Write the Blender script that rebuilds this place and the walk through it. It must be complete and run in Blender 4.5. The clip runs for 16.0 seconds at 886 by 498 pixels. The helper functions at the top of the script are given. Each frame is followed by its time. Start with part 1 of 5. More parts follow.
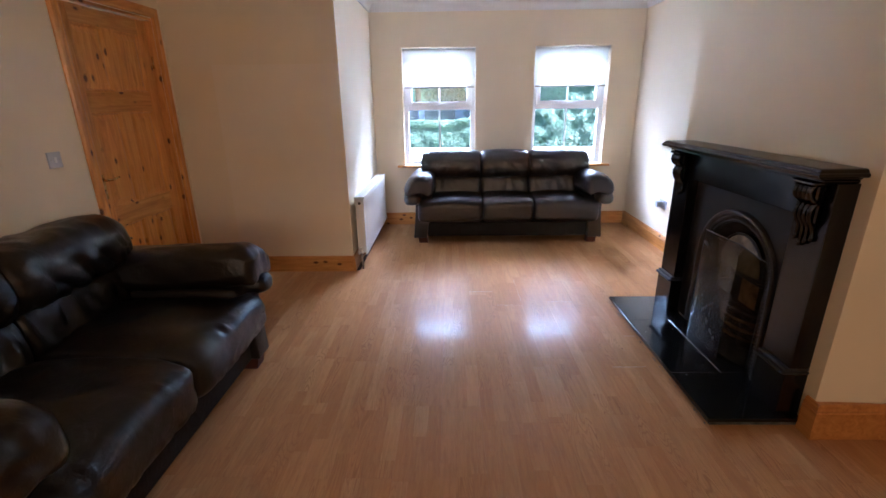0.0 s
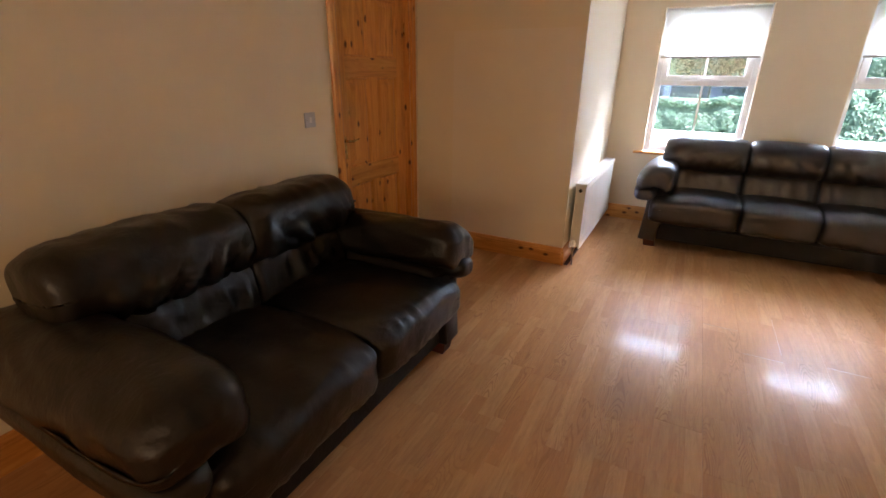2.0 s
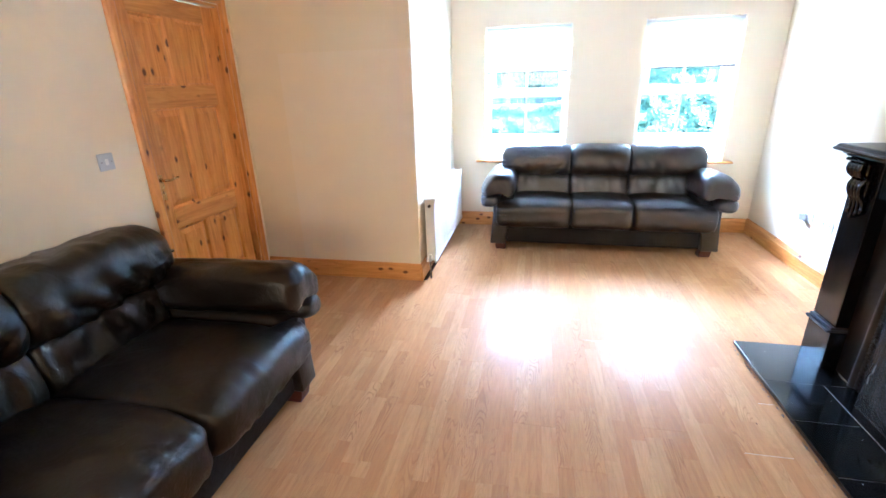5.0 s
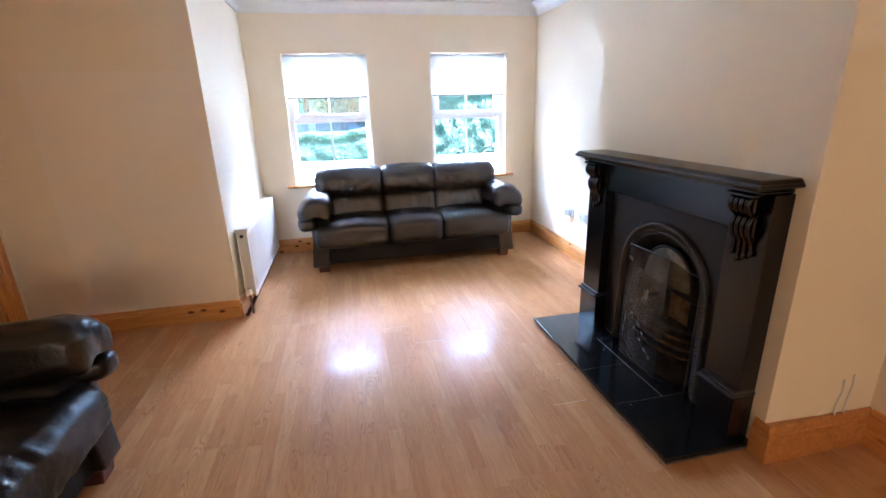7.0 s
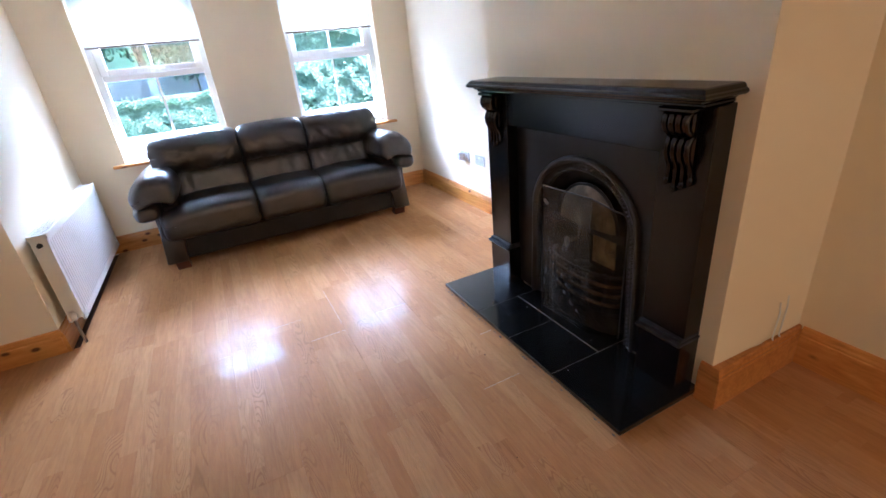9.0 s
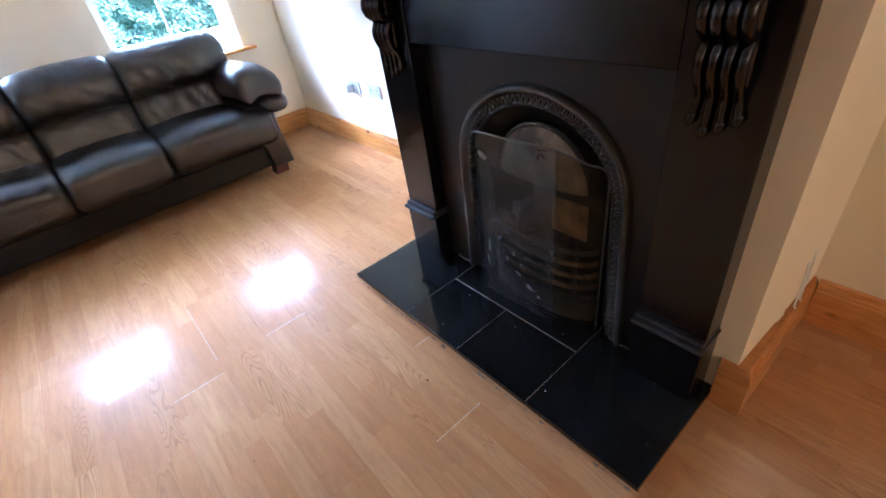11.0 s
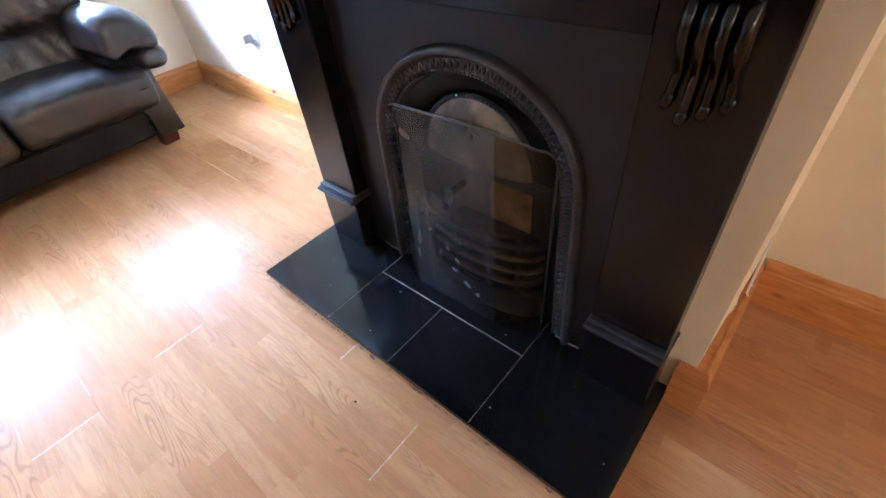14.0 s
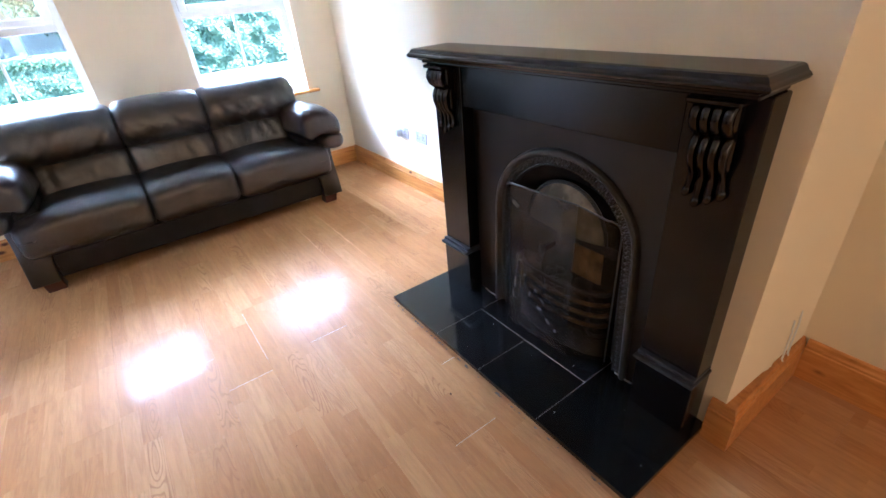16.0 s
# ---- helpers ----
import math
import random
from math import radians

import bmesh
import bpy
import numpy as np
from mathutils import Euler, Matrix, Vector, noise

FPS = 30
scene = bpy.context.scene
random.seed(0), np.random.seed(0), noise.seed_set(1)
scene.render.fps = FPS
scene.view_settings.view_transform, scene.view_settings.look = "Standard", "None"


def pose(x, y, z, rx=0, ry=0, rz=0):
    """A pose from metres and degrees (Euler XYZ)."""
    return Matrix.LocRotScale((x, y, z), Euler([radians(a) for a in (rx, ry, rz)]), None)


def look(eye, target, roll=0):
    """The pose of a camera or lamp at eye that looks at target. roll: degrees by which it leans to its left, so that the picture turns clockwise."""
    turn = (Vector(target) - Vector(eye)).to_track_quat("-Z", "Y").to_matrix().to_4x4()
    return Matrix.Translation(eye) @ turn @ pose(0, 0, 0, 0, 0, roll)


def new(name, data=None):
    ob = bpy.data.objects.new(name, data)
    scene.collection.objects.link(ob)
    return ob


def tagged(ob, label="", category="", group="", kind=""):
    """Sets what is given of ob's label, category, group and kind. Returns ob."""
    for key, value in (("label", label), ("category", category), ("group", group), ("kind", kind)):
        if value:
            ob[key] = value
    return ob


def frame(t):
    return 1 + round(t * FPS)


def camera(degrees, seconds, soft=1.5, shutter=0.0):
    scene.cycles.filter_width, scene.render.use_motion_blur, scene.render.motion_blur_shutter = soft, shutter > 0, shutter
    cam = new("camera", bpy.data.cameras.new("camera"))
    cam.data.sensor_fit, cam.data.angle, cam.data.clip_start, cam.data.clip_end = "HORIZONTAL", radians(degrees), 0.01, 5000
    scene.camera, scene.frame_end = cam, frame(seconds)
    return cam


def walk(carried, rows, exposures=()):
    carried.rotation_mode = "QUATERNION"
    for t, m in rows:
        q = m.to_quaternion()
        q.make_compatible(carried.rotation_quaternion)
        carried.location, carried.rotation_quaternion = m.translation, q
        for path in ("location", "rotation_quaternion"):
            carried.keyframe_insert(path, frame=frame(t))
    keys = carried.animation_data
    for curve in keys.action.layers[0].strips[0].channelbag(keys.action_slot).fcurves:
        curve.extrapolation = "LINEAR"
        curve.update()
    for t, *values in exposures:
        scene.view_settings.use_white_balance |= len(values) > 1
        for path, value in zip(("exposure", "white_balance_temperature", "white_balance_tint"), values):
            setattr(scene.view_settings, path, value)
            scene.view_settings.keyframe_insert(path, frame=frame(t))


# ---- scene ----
# camera and walk
cam = camera(89.3, 16.0, soft=1.6)
PATH = [
    (0, (0.144, 0.742, 1.46), (0.11, 2.64, 0.831), -0.7),
    (0.5, (0.075, 0.795, 1.464), (-0.147, 2.676, 0.821), -1.4),
    (1, (0.031, 0.907, 1.452), (-0.43, 2.742, 0.804), -0.8),
    (1.5, (0.016, 1.058, 1.444), (-0.708, 2.792, 0.76), 0.3),
    (2, (0.005, 1.123, 1.448), (-0.872, 2.765, 0.715), 0.6),
    (2.5, (0.002, 1.144, 1.448), (-0.935, 2.739, 0.69), 0.1),
    (3, (0.003, 1.116, 1.452), (-0.969, 2.686, 0.685), 0.3),
    (3.5, (-0.003, 1.113, 1.447), (-0.998, 2.665, 0.672), 0.7),
    (4, (-0.002, 1.16, 1.453), (-0.921, 2.76, 0.683), 0.3),
    (4.5, (0.016, 1.22, 1.476), (-0.631, 2.954, 0.719), -0.5),
    (5, (0.141, 1.276, 1.506), (-0.244, 3.113, 0.816), -1.6),
    (5.2, (0.156, 1.281, 1.499), (-0.093, 3.152, 0.837), -1.8),
    (7.3, (0.138, 1.179, 1.463), (0.584, 3.032, 0.859), -2.5),
    (7.5, (0.14, 1.184, 1.454), (0.625, 3.02, 0.826), -3.2),
    (8, (0.191, 1.252, 1.429), (0.769, 3.036, 0.735), -4.0),
    (8.2, (0.215, 1.316, 1.42), (0.838, 3.077, 0.706), -4.6),
    (10.3, (0.558, 2.11, 1.322), (1.469, 3.556, 0.282), -8.2),
    (10.5, (0.599, 2.143, 1.326), (1.521, 3.559, 0.256), -9.3),
    (11, (0.704, 2.274, 1.272), (1.655, 3.597, 0.113), -9.6),
    (11.5, (0.816, 2.4, 1.218), (1.779, 3.601, -0.06), -9.8),
    (12, (0.868, 2.457, 1.187), (1.814, 3.559, -0.188), -10.1),
    (12.5, (0.891, 2.476, 1.16), (1.813, 3.503, -0.288), -9.7),
    (13, (0.914, 2.482, 1.167), (1.838, 3.484, -0.297), -9.2),
    (13.5, (0.926, 2.477, 1.195), (1.92, 3.494, -0.211), -7.6),
    (14, (0.917, 2.459, 1.222), (1.963, 3.499, -0.129), -6.7),
    (14.5, (0.87, 2.427, 1.254), (1.952, 3.491, -0.048), -5.2),
    (15, (0.782, 2.369, 1.299), (1.86, 3.523, 0.072), -4.9),
    (15.5, (0.646, 2.262, 1.348), (1.67, 3.558, 0.221), -5.2),
    (16, (0.525, 2.119, 1.391), (1.477, 3.565, 0.39), -5.4),
]
EXPOSURES = [(0, 4.50, 5150, 25), (0.5, 4.62, 5250, 25), (1.5, 4.38, 5700, 24), (2.5, 4.82, 6300, 23), (3.5, 5.16, 5350, 18), (4, 5.66, 4900, 14), (5, 6.02, 4550, 12),
             (7.5, 4.98, 5050, 21), (8, 4.90, 5100, 21), (10.5, 5.20, 4750, 18), (12.5, 5.64, 4520, 17), (14.5, 5.82, 4500, 16), (16, 5.40, 4900, 18)]
walk(cam, [(t, look(eye, target, roll)) for t, eye, target, roll in PATH], EXPOSURES)

# ---- daylight ----
SUN_ELEVATION, SUN_AZIMUTH = 52.0, 118.0      # degrees; azimuth from +y towards +x
world = bpy.data.worlds.new("sky")
scene.world = world
world.use_nodes = True
sky = world.node_tree.nodes.new("ShaderNodeTexSky")
sky.sky_type = "NISHITA"
sky.sun_disc = False
sky.sun_elevation, sky.sun_rotation = radians(SUN_ELEVATION), radians(SUN_AZIMUTH)
world.node_tree.nodes["Background"].inputs["Strength"].default_value = 0.15
world.node_tree.links.new(sky.outputs[0], world.node_tree.nodes["Background"].inputs["Color"])
sun = new("sun", bpy.data.lights.new("sun", "SUN"))
sun.data.energy, sun.data.angle, sun.data.color = 5.0, radians(0.5), (1.0, 0.96, 0.91)
_e, _a = radians(SUN_ELEVATION), radians(SUN_AZIMUTH)
sun.matrix_world = look((0, 0, 0), (-math.cos(_e) * math.sin(_a), -math.cos(_e) * math.cos(_a), -math.sin(_e)))


def area_lamp(name, centre, size, target, watts, colour=(1, 1, 1)):
    lamp = new(name, bpy.data.lights.new(name, "AREA"))
    lamp.data.shape, lamp.data.size, lamp.data.size_y = "RECTANGLE", size[0], size[1]
    lamp.data.energy, lamp.data.color = watts, colour
    lamp.matrix_world = look(centre, target)
    return lamp


# warm fill lamp, added out of sight behind the walker for nook and alcove
area_lamp("rear_window_light", (0.3, -2.99, 1.55), (2.5, 1.3), (0.3, 2.0, 1.2), 2.6, (1.0, 0.72, 0.38))
# the open sky over the road, seen from inside only in reflections
area_lamp("sky_light", (0.8, 9.4, 3.75), (7.5, 3.4), (0.8, 5.6, 0.9), 110, (0.76, 0.88, 1.0))
# its brightest part, low over the tree tops
area_lamp("bright_sky_light", (0.8, 11.5, 5.35), (9.0, 2.0), (0.8, 6.3, 1.2), 310, (0.85, 0.92, 1.0))


# ---- materials ----
class Mat:
    """A small wrapper for procedural materials."""

    def __init__(self, name, rough=0.6, metal=0.0, base=(0.5, 0.5, 0.5)):
        self.m = bpy.data.materials.new(name)
        self.m.use_nodes = True
        self.n, self.l = self.m.node_tree.nodes, self.m.node_tree.links
        self.b = self.n["Principled BSDF"]
        self.b.inputs["Roughness"].default_value = rough
        self.b.inputs["Metallic"].default_value = metal
        self.b.inputs["Base Color"].default_value = (*base, 1)

    def node(self, kind, **values):
        nd = self.n.new(kind)
        for key, value in values.items():
            nd.inputs[key.replace("_", " ")].default_value = value
        return nd

    def coords(self, scale=(1, 1, 1), source="Object", offset=None):
        tc = self.n.new("ShaderNodeTexCoord")
        mp = self.n.new("ShaderNodeMapping")
        mp.inputs["Scale"].default_value = scale
        self.l.new(tc.outputs[source], mp.inputs["Vector"])
        if offset is not None:
            self.l.new(offset, mp.inputs["Location"])
        return mp.outputs[0]

    def noise(self, vec, scale, detail=4.0, rough=0.55, distort=0.0):
        nd = self.n.new("ShaderNodeTexNoise")
        nd.inputs["Scale"].default_value = scale
        nd.inputs["Detail"].default_value = detail
        nd.inputs["Roughness"].default_value = rough
        nd.inputs["Distortion"].default_value = distort
        self.l.new(vec, nd.inputs["Vector"])
        return nd.outputs["Fac"]

    def ramp(self, fac, stops):
        nd = self.n.new("ShaderNodeValToRGB")
        els = nd.color_ramp.elements
        els[0].position, els[1].position = stops[0][0], stops[-1][0]
        els[0].color, els[1].color = (*stops[0][1], 1), (*stops[-1][1], 1)
        for p, c in stops[1:-1]:
            e = els.new(p)
            e.color = (*c, 1)
        self.l.new(fac, nd.inputs["Fac"])
        return nd.outputs["Color"]

    def mix(self, fac, a, b, blend="MIX"):
        nd = self.n.new("ShaderNodeMix")
        nd.data_type, nd.blend_type = "RGBA", blend
        for socket, v in ((nd.inputs[0], fac), (nd.inputs[6], a), (nd.inputs[7], b)):
            if isinstance(v, (int, float)):
                socket.default_value = v
            elif isinstance(v, tuple):
                socket.default_value = (*v, 1)
            else:
                self.l.new(v, socket)
        return nd.outputs[2]

    def math(self, op, a, b=0.0, c=0.0):
        nd = self.n.new("ShaderNodeMath")
        nd.operation = op
        for i, v in enumerate((a, b, c)):
            if isinstance(v, (int, float)):
                nd.inputs[i].default_value = v
            else:
                self.l.new(v, nd.inputs[i])
        return nd.outputs[0]

    def colour(self, out):
        self.l.new(out, self.b.inputs["Base Color"])

    def rough(self, fac, low, high):
        nd = self.n.new("ShaderNodeMapRange")
        nd.inputs["To Min"].default_value, nd.inputs["To Max"].default_value = low, high
        self.l.new(fac, nd.inputs["Value"])
        self.l.new(nd.outputs[0], self.b.inputs["Roughness"])

    def bump(self, height, strength, distance=0.002, after=None):
        nd = self.n.new("ShaderNodeBump")
        nd.inputs["Strength"].default_value, nd.inputs["Distance"].default_value = strength, distance
        self.l.new(height, nd.inputs["Height"])
        if after is not None:
            self.l.new(after, nd.inputs["Normal"])
        self.l.new(nd.outputs[0], self.b.inputs["Normal"])
        return nd.outputs[0]


def make_paint(name, base, stain, rough=0.75):
    m = Mat(name, rough)
    v = m.coords()
    m.colour(m.ramp(m.noise(v, 0.9, 3), [(0.35, stain), (0.62, base)]))
    f = m.noise(v, 90, 3)
    g = m.noise(v, 7, 3)
    a = m.bump(g, 0.12, 0.004)
    m.bump(f, 0.10, 0.0008, a)
    return m.m


WALL = make_paint("cream_wall_paint", (0.885, 0.775, 0.580), (0.865, 0.753, 0.555))
PATCH = make_paint("patch_wall_paint", (0.900, 0.800, 0.640), (0.890, 0.785, 0.620))
CEIL = make_paint("white_ceiling_paint", (0.86, 0.85, 0.82), (0.84, 0.83, 0.80), 0.85)
OUTWALL = make_paint("outside_render", (0.55, 0.53, 0.48), (0.45, 0.43, 0.4), 0.9)


def make_pine(name, light, mid, dark, axis="Z", knots=True, rough=0.28):
    """Varnished knotty pine; the grain runs along the given axis of the object."""
    m = Mat(name, rough)
    info = m.n.new("ShaderNodeObjectInfo")
    off = m.n.new("ShaderNodeCombineXYZ")
    for i in range(3):
        m.l.new(m.math("MULTIPLY", info.outputs["Random"], 7.3 + 3.1 * i), off.inputs[i])
    stretch = {"X": (0.09, 1, 1), "Y": (1, 0.09, 1), "Z": (1, 1, 0.09)}[axis]
    v = m.coords(stretch, offset=off.outputs[0])
    grain = m.noise(v, 26, 5, 0.6, 1.2)
    fine = m.noise(v, 120, 3, 0.6)
    col = m.ramp(grain, [(0.3, dark), (0.5, mid), (0.68, light)])
    col = m.mix(m.math("MULTIPLY", fine, 0.35), col, dark)
    if knots:
        kstretch = {"X": (0.55, 1, 1), "Y": (1, 0.55, 1), "Z": (1, 1, 0.55)}[axis]
        kv = m.coords(kstretch, offset=off.outputs[0])
        vor = m.n.new("ShaderNodeTexVoronoi")
        vor.inputs["Scale"].default_value = 11.5
        vor.inputs["Randomness"].default_value = 1.0
        m.l.new(kv, vor.inputs["Vector"])
        d = m.math("ADD", vor.outputs["Distance"], m.math("MULTIPLY", m.math("SUBTRACT", m.noise(kv, 30, 2), 0.5), 0.10))
        knot = m.ramp(d, [(0.10, (1, 1, 1)), (0.15, (0.3, 0.3, 0.3)), (0.20, (0, 0, 0))])
        col = m.mix(knot, col, (0.13, 0.040, 0.010))
    m.colour(col)
    m.b.inputs["Coat Weight"].default_value = 0.35
    m.b.inputs["Coat Roughness"].default_value = 0.18
    m.rough(fine, rough, rough + 0.2)
    m.bump(grain, 0.12, 0.001)
    return m.m


PINE = make_pine("varnished_pine_upright", (0.86, 0.43, 0.095), (0.75, 0.325, 0.058), (0.54, 0.195, 0.030), "Z")
PINE_X = make_pine("varnished_pine_along_x", (0.77, 0.395, 0.098), (0.66, 0.300, 0.060), (0.48, 0.185, 0.033), "X")
PINE_Y = make_pine("varnished_pine_along_y", (0.77, 0.395, 0.098), (0.66, 0.300, 0.060), (0.48, 0.185, 0.033), "Y")


PINE_PLAIN = make_pine("varnished_pine_few_knots", (0.64, 0.300, 0.068), (0.54, 0.230, 0.044), (0.40, 0.150, 0.026), "Y", knots=False)


def make_laminate():
    """Three-strip oak laminate; the grain runs along y of each plank."""
    m = Mat("oak_laminate", 0.22)
    info = m.n.new("ShaderNodeObjectInfo")
    rnd = info.outputs["Random"]
    tc = m.n.new("ShaderNodeTexCoord")
    sep = m.n.new("ShaderNodeSeparateXYZ")
    m.l.new(tc.outputs["Object"], sep.inputs[0])
    strip = m.math("FLOOR", m.math("DIVIDE", sep.outputs[0], 0.0647))
    wn = m.n.new("ShaderNodeTexWhiteNoise")
    wn.noise_dimensions = "2D"
    c1 = m.n.new("ShaderNodeCombineXYZ")
    m.l.new(strip, c1.inputs[0])
    m.l.new(m.math("MULTIPLY", rnd, 91.0), c1.inputs[1])
    m.l.new(c1.outputs[0], wn.inputs["Vector"])
    piece = m.math("FLOOR", m.math("DIVIDE", m.math("ADD", sep.outputs[1], m.math("MULTIPLY", wn.outputs["Value"], 0.5)), 0.43))
    wn2 = m.n.new("ShaderNodeTexWhiteNoise")
    wn2.noise_dimensions = "3D"
    c2 = m.n.new("ShaderNodeCombineXYZ")
    m.l.new(strip, c2.inputs[0])
    m.l.new(m.math("MULTIPLY", rnd, 91.0), c2.inputs[1])
    m.l.new(piece, c2.inputs[2])
    m.l.new(c2.outputs[0], wn2.inputs["Vector"])
    # grain, its place shifted for every strip
    c3 = m.n.new("ShaderNodeCombineXYZ")
    m.l.new(m.math("MULTIPLY", wn2.outputs["Value"], 13.0), c3.inputs[0])
    m.l.new(m.math("MULTIPLY", wn2.outputs["Value"], 7.0), c3.inputs[1])
    m.l.new(m.math("MULTIPLY", wn2.outputs["Value"], 5.0), c3.inputs[2])
    v = m.coords((1, 0.10, 1), offset=c3.outputs[0])
    grain = m.noise(v, 55, 5, 0.65, 0.6)
    v2 = m.coords((1, 0.13, 1), offset=c3.outputs[0])
    ring = m.noise(v2, 9, 2, 0.45, 0.3)
    rings = m.math("SINE", m.math("MULTIPLY", ring, 190.0))
    rings = m.math("MULTIPLY", m.math("MAXIMUM", m.math("SUBTRACT", rings, 0.30), 0.0), 1.5)
    rings = m.math("MULTIPLY", rings, m.math("ADD", m.math("MULTIPLY", m.math("GREATER_THAN", m.math("FRACT", m.math("MULTIPLY", wn2.outputs["Value"], 7.0)), 0.55), 0.8), 0.2))
    col = m.ramp(wn2.outputs["Value"], [(0.0, (0.490, 0.243, 0.092)), (0.4, (0.525, 0.272, 0.106)), (0.75, (0.545, 0.290, 0.118)), (1.0, (0.585, 0.326, 0.140))])
    col = m.mix(m.ramp(grain, [(0.36, (0.50, 0.50, 0.50)), (0.6, (0, 0, 0))]), col, (0.38, 0.185, 0.075))
    col = m.mix(m.math("MULTIPLY", rings, m.ramp(m.noise(v2, 5, 1), [(0.40, (0, 0, 0)), (0.62, (0.60, 0.60, 0.60))])), col, (0.33, 0.155, 0.062))
    col = m.mix(m.ramp(m.noise(v, 200, 2), [(0.6, (0, 0, 0)), (0.8, (0.2, 0.2, 0.2))]), col, (0.62, 0.42, 0.26))
    m.colour(col)
    world_v = m.n.new("ShaderNodeNewGeometry").outputs["Position"]
    smear = m.noise(world_v, 3.2, 5, 0.6, 0.8)
    # dust and wear spread a broad sheen; the lacquer over it still mirrors
    m.rough(smear, 0.36, 0.50)
    m.b.inputs["Specular IOR Level"].default_value = 0.065
    m.b.inputs["Coat Weight"].default_value = 0.06
    m.l.new(m.ramp(smear, [(0.3, (0.06, 0.06, 0.06)), (0.7, (0.14, 0.14, 0.14))]), m.b.inputs["Coat Roughness"])
    a = m.bump(grain, 0.05, 0.0006)
    m.bump(m.noise(world_v, 2.6, 2), 0.18, 0.003, a)
    return m.m


LAMINATE = make_laminate()


def make_leather(name, dark, brown, rough, gloss):
    m = Mat(name, rough)
    v = m.coords()
    m.colour(m.ramp(m.noise(v, 5, 4), [(0.35, dark), (0.7, brown)]))
    vor = m.n.new("ShaderNodeTexVoronoi")
    vor.feature = "DISTANCE_TO_EDGE"
    vor.inputs["Scale"].default_value = 260
    m.l.new(v, vor.inputs["Vector"])
    m.rough(m.noise(v, 14, 4), rough - 0.07, rough + 0.12)
    m.b.inputs["Specular IOR Level"].default_value = gloss
    big = m.noise(v, 11, 4, 0.6, 1.5)
    a = m.bump(big, 0.50, 0.007)
    b = m.bump(m.noise(v, 38, 4, 0.6, 0.8), 0.40, 0.0035, a)
    m.bump(vor.outputs["Distance"], 0.35, 0.0012, b)
    return m.m


LEATHER = make_leather("dark_brown_leather", (0.0135, 0.0104, 0.0090), (0.0250, 0.0192, 0.0168), 0.31, 0.80)
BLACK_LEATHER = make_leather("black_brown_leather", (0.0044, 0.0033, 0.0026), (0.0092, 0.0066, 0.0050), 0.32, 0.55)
LEATHER_PANEL = make_leather("dark_leather_panel", (0.0085, 0.0068, 0.0060), (0.0135, 0.0108, 0.0095), 0.55, 0.25)
LINING = Mat("black_lining", 0.9, 0, (0.012, 0.011, 0.010)).m


def make_plain(name, base, rough, metal=0.0, spread=0.12, scale=6.0, bump=0.05, size=60, coat=0.0):
    m = Mat(name, rough, metal)
    v = m.coords()
    low = tuple(c * (1 - spread) for c in base)
    high = tuple(min(1, c * (1 + spread)) for c in base)
    m.colour(m.ramp(m.noise(v, scale, 4), [(0.35, low), (0.65, high)]))
    m.rough(m.noise(v, scale * 2.3, 4), max(0.03, rough - 0.06), rough + 0.08)
    if bump:
        m.bump(m.noise(v, size, 3), bump, 0.001)
    if coat:
        m.b.inputs["Coat Weight"].default_value = coat
        m.b.inputs["Coat Roughness"].default_value = 0.08
    return m.m


FOOT_WOOD = make_plain("dark_red_stained_wood", (0.075, 0.018, 0.010), 0.35, coat=0.3)
BLACK_PAINT = make_plain("black_satin_painted_wood", (0.0030, 0.0030, 0.0038), 0.23, spread=0.10, scale=1.2, bump=0.03, size=40)
for _m, _s in ((BLACK_PAINT, 0.46),):
    _m.node_tree.nodes["Principled BSDF"].inputs["Specular IOR Level"].default_value = _s
DUSTY_PAINT = make_plain("dusty_worn_black_paint", (0.026, 0.027, 0.030), 0.42, 0, 0.6, 14, 0.1, 60)
CAST_IRON = make_plain("black_cast_iron", (0.044, 0.040, 0.037), 0.36, 0.25, 0.3, 12, 0.12, 90)
ASHY_IRON = make_plain("ashy_grey_iron", (0.075, 0.066, 0.060), 0.6, 0.2, 0.5, 9, 0.10, 60)
SOOT = make_plain("sooty_firebrick", (0.030, 0.022, 0.016), 0.85, 0, 0.5, 9, 0.5, 40)
RUST = make_plain("rusty_iron", (0.22, 0.125, 0.062), 0.7, 0.2, 0.5, 16, 0.4, 60)
DULL_STEEL = make_plain("dull_pale_iron", (0.32, 0.29, 0.26), 0.45, 0.0, 0.3, 20, 0.1, 60)
TAN_RUST = make_plain("tan_rusted_sheet", (0.34, 0.19, 0.085), 0.75, 0, 0.5, 14, 0.3, 60)
GLASS_MARK = make_plain("pale_glass_mark", (0.15, 0.145, 0.14), 0.8, 0, 0.3, 60, 0.0)
HOOD = make_plain("dulled_hood_metal", (0.27, 0.21, 0.14), 0.50, 0.12, 0.45, 14, 0.35, 50)
SLATE = make_plain("polished_black_slate", (0.0076, 0.0080, 0.0083), 0.10, 0, 0.3, 8, 0.03, 20)
MORTAR = make_plain("pale_grout", (0.42, 0.38, 0.32), 0.9, 0, 0.3, 20, 0.3, 80)
CONCRETE = make_plain("rough_hearth_base", (0.06, 0.055, 0.05), 0.9, 0, 0.5, 20, 0.5, 60)
UPVC = make_plain("white_upvc", (0.82, 0.83, 0.84), 0.28, 0, 0.02, 3, 0.0)
PLASTIC = make_plain("white_plastic", (0.80, 0.80, 0.78), 0.35, 0, 0.03, 3, 0.0)
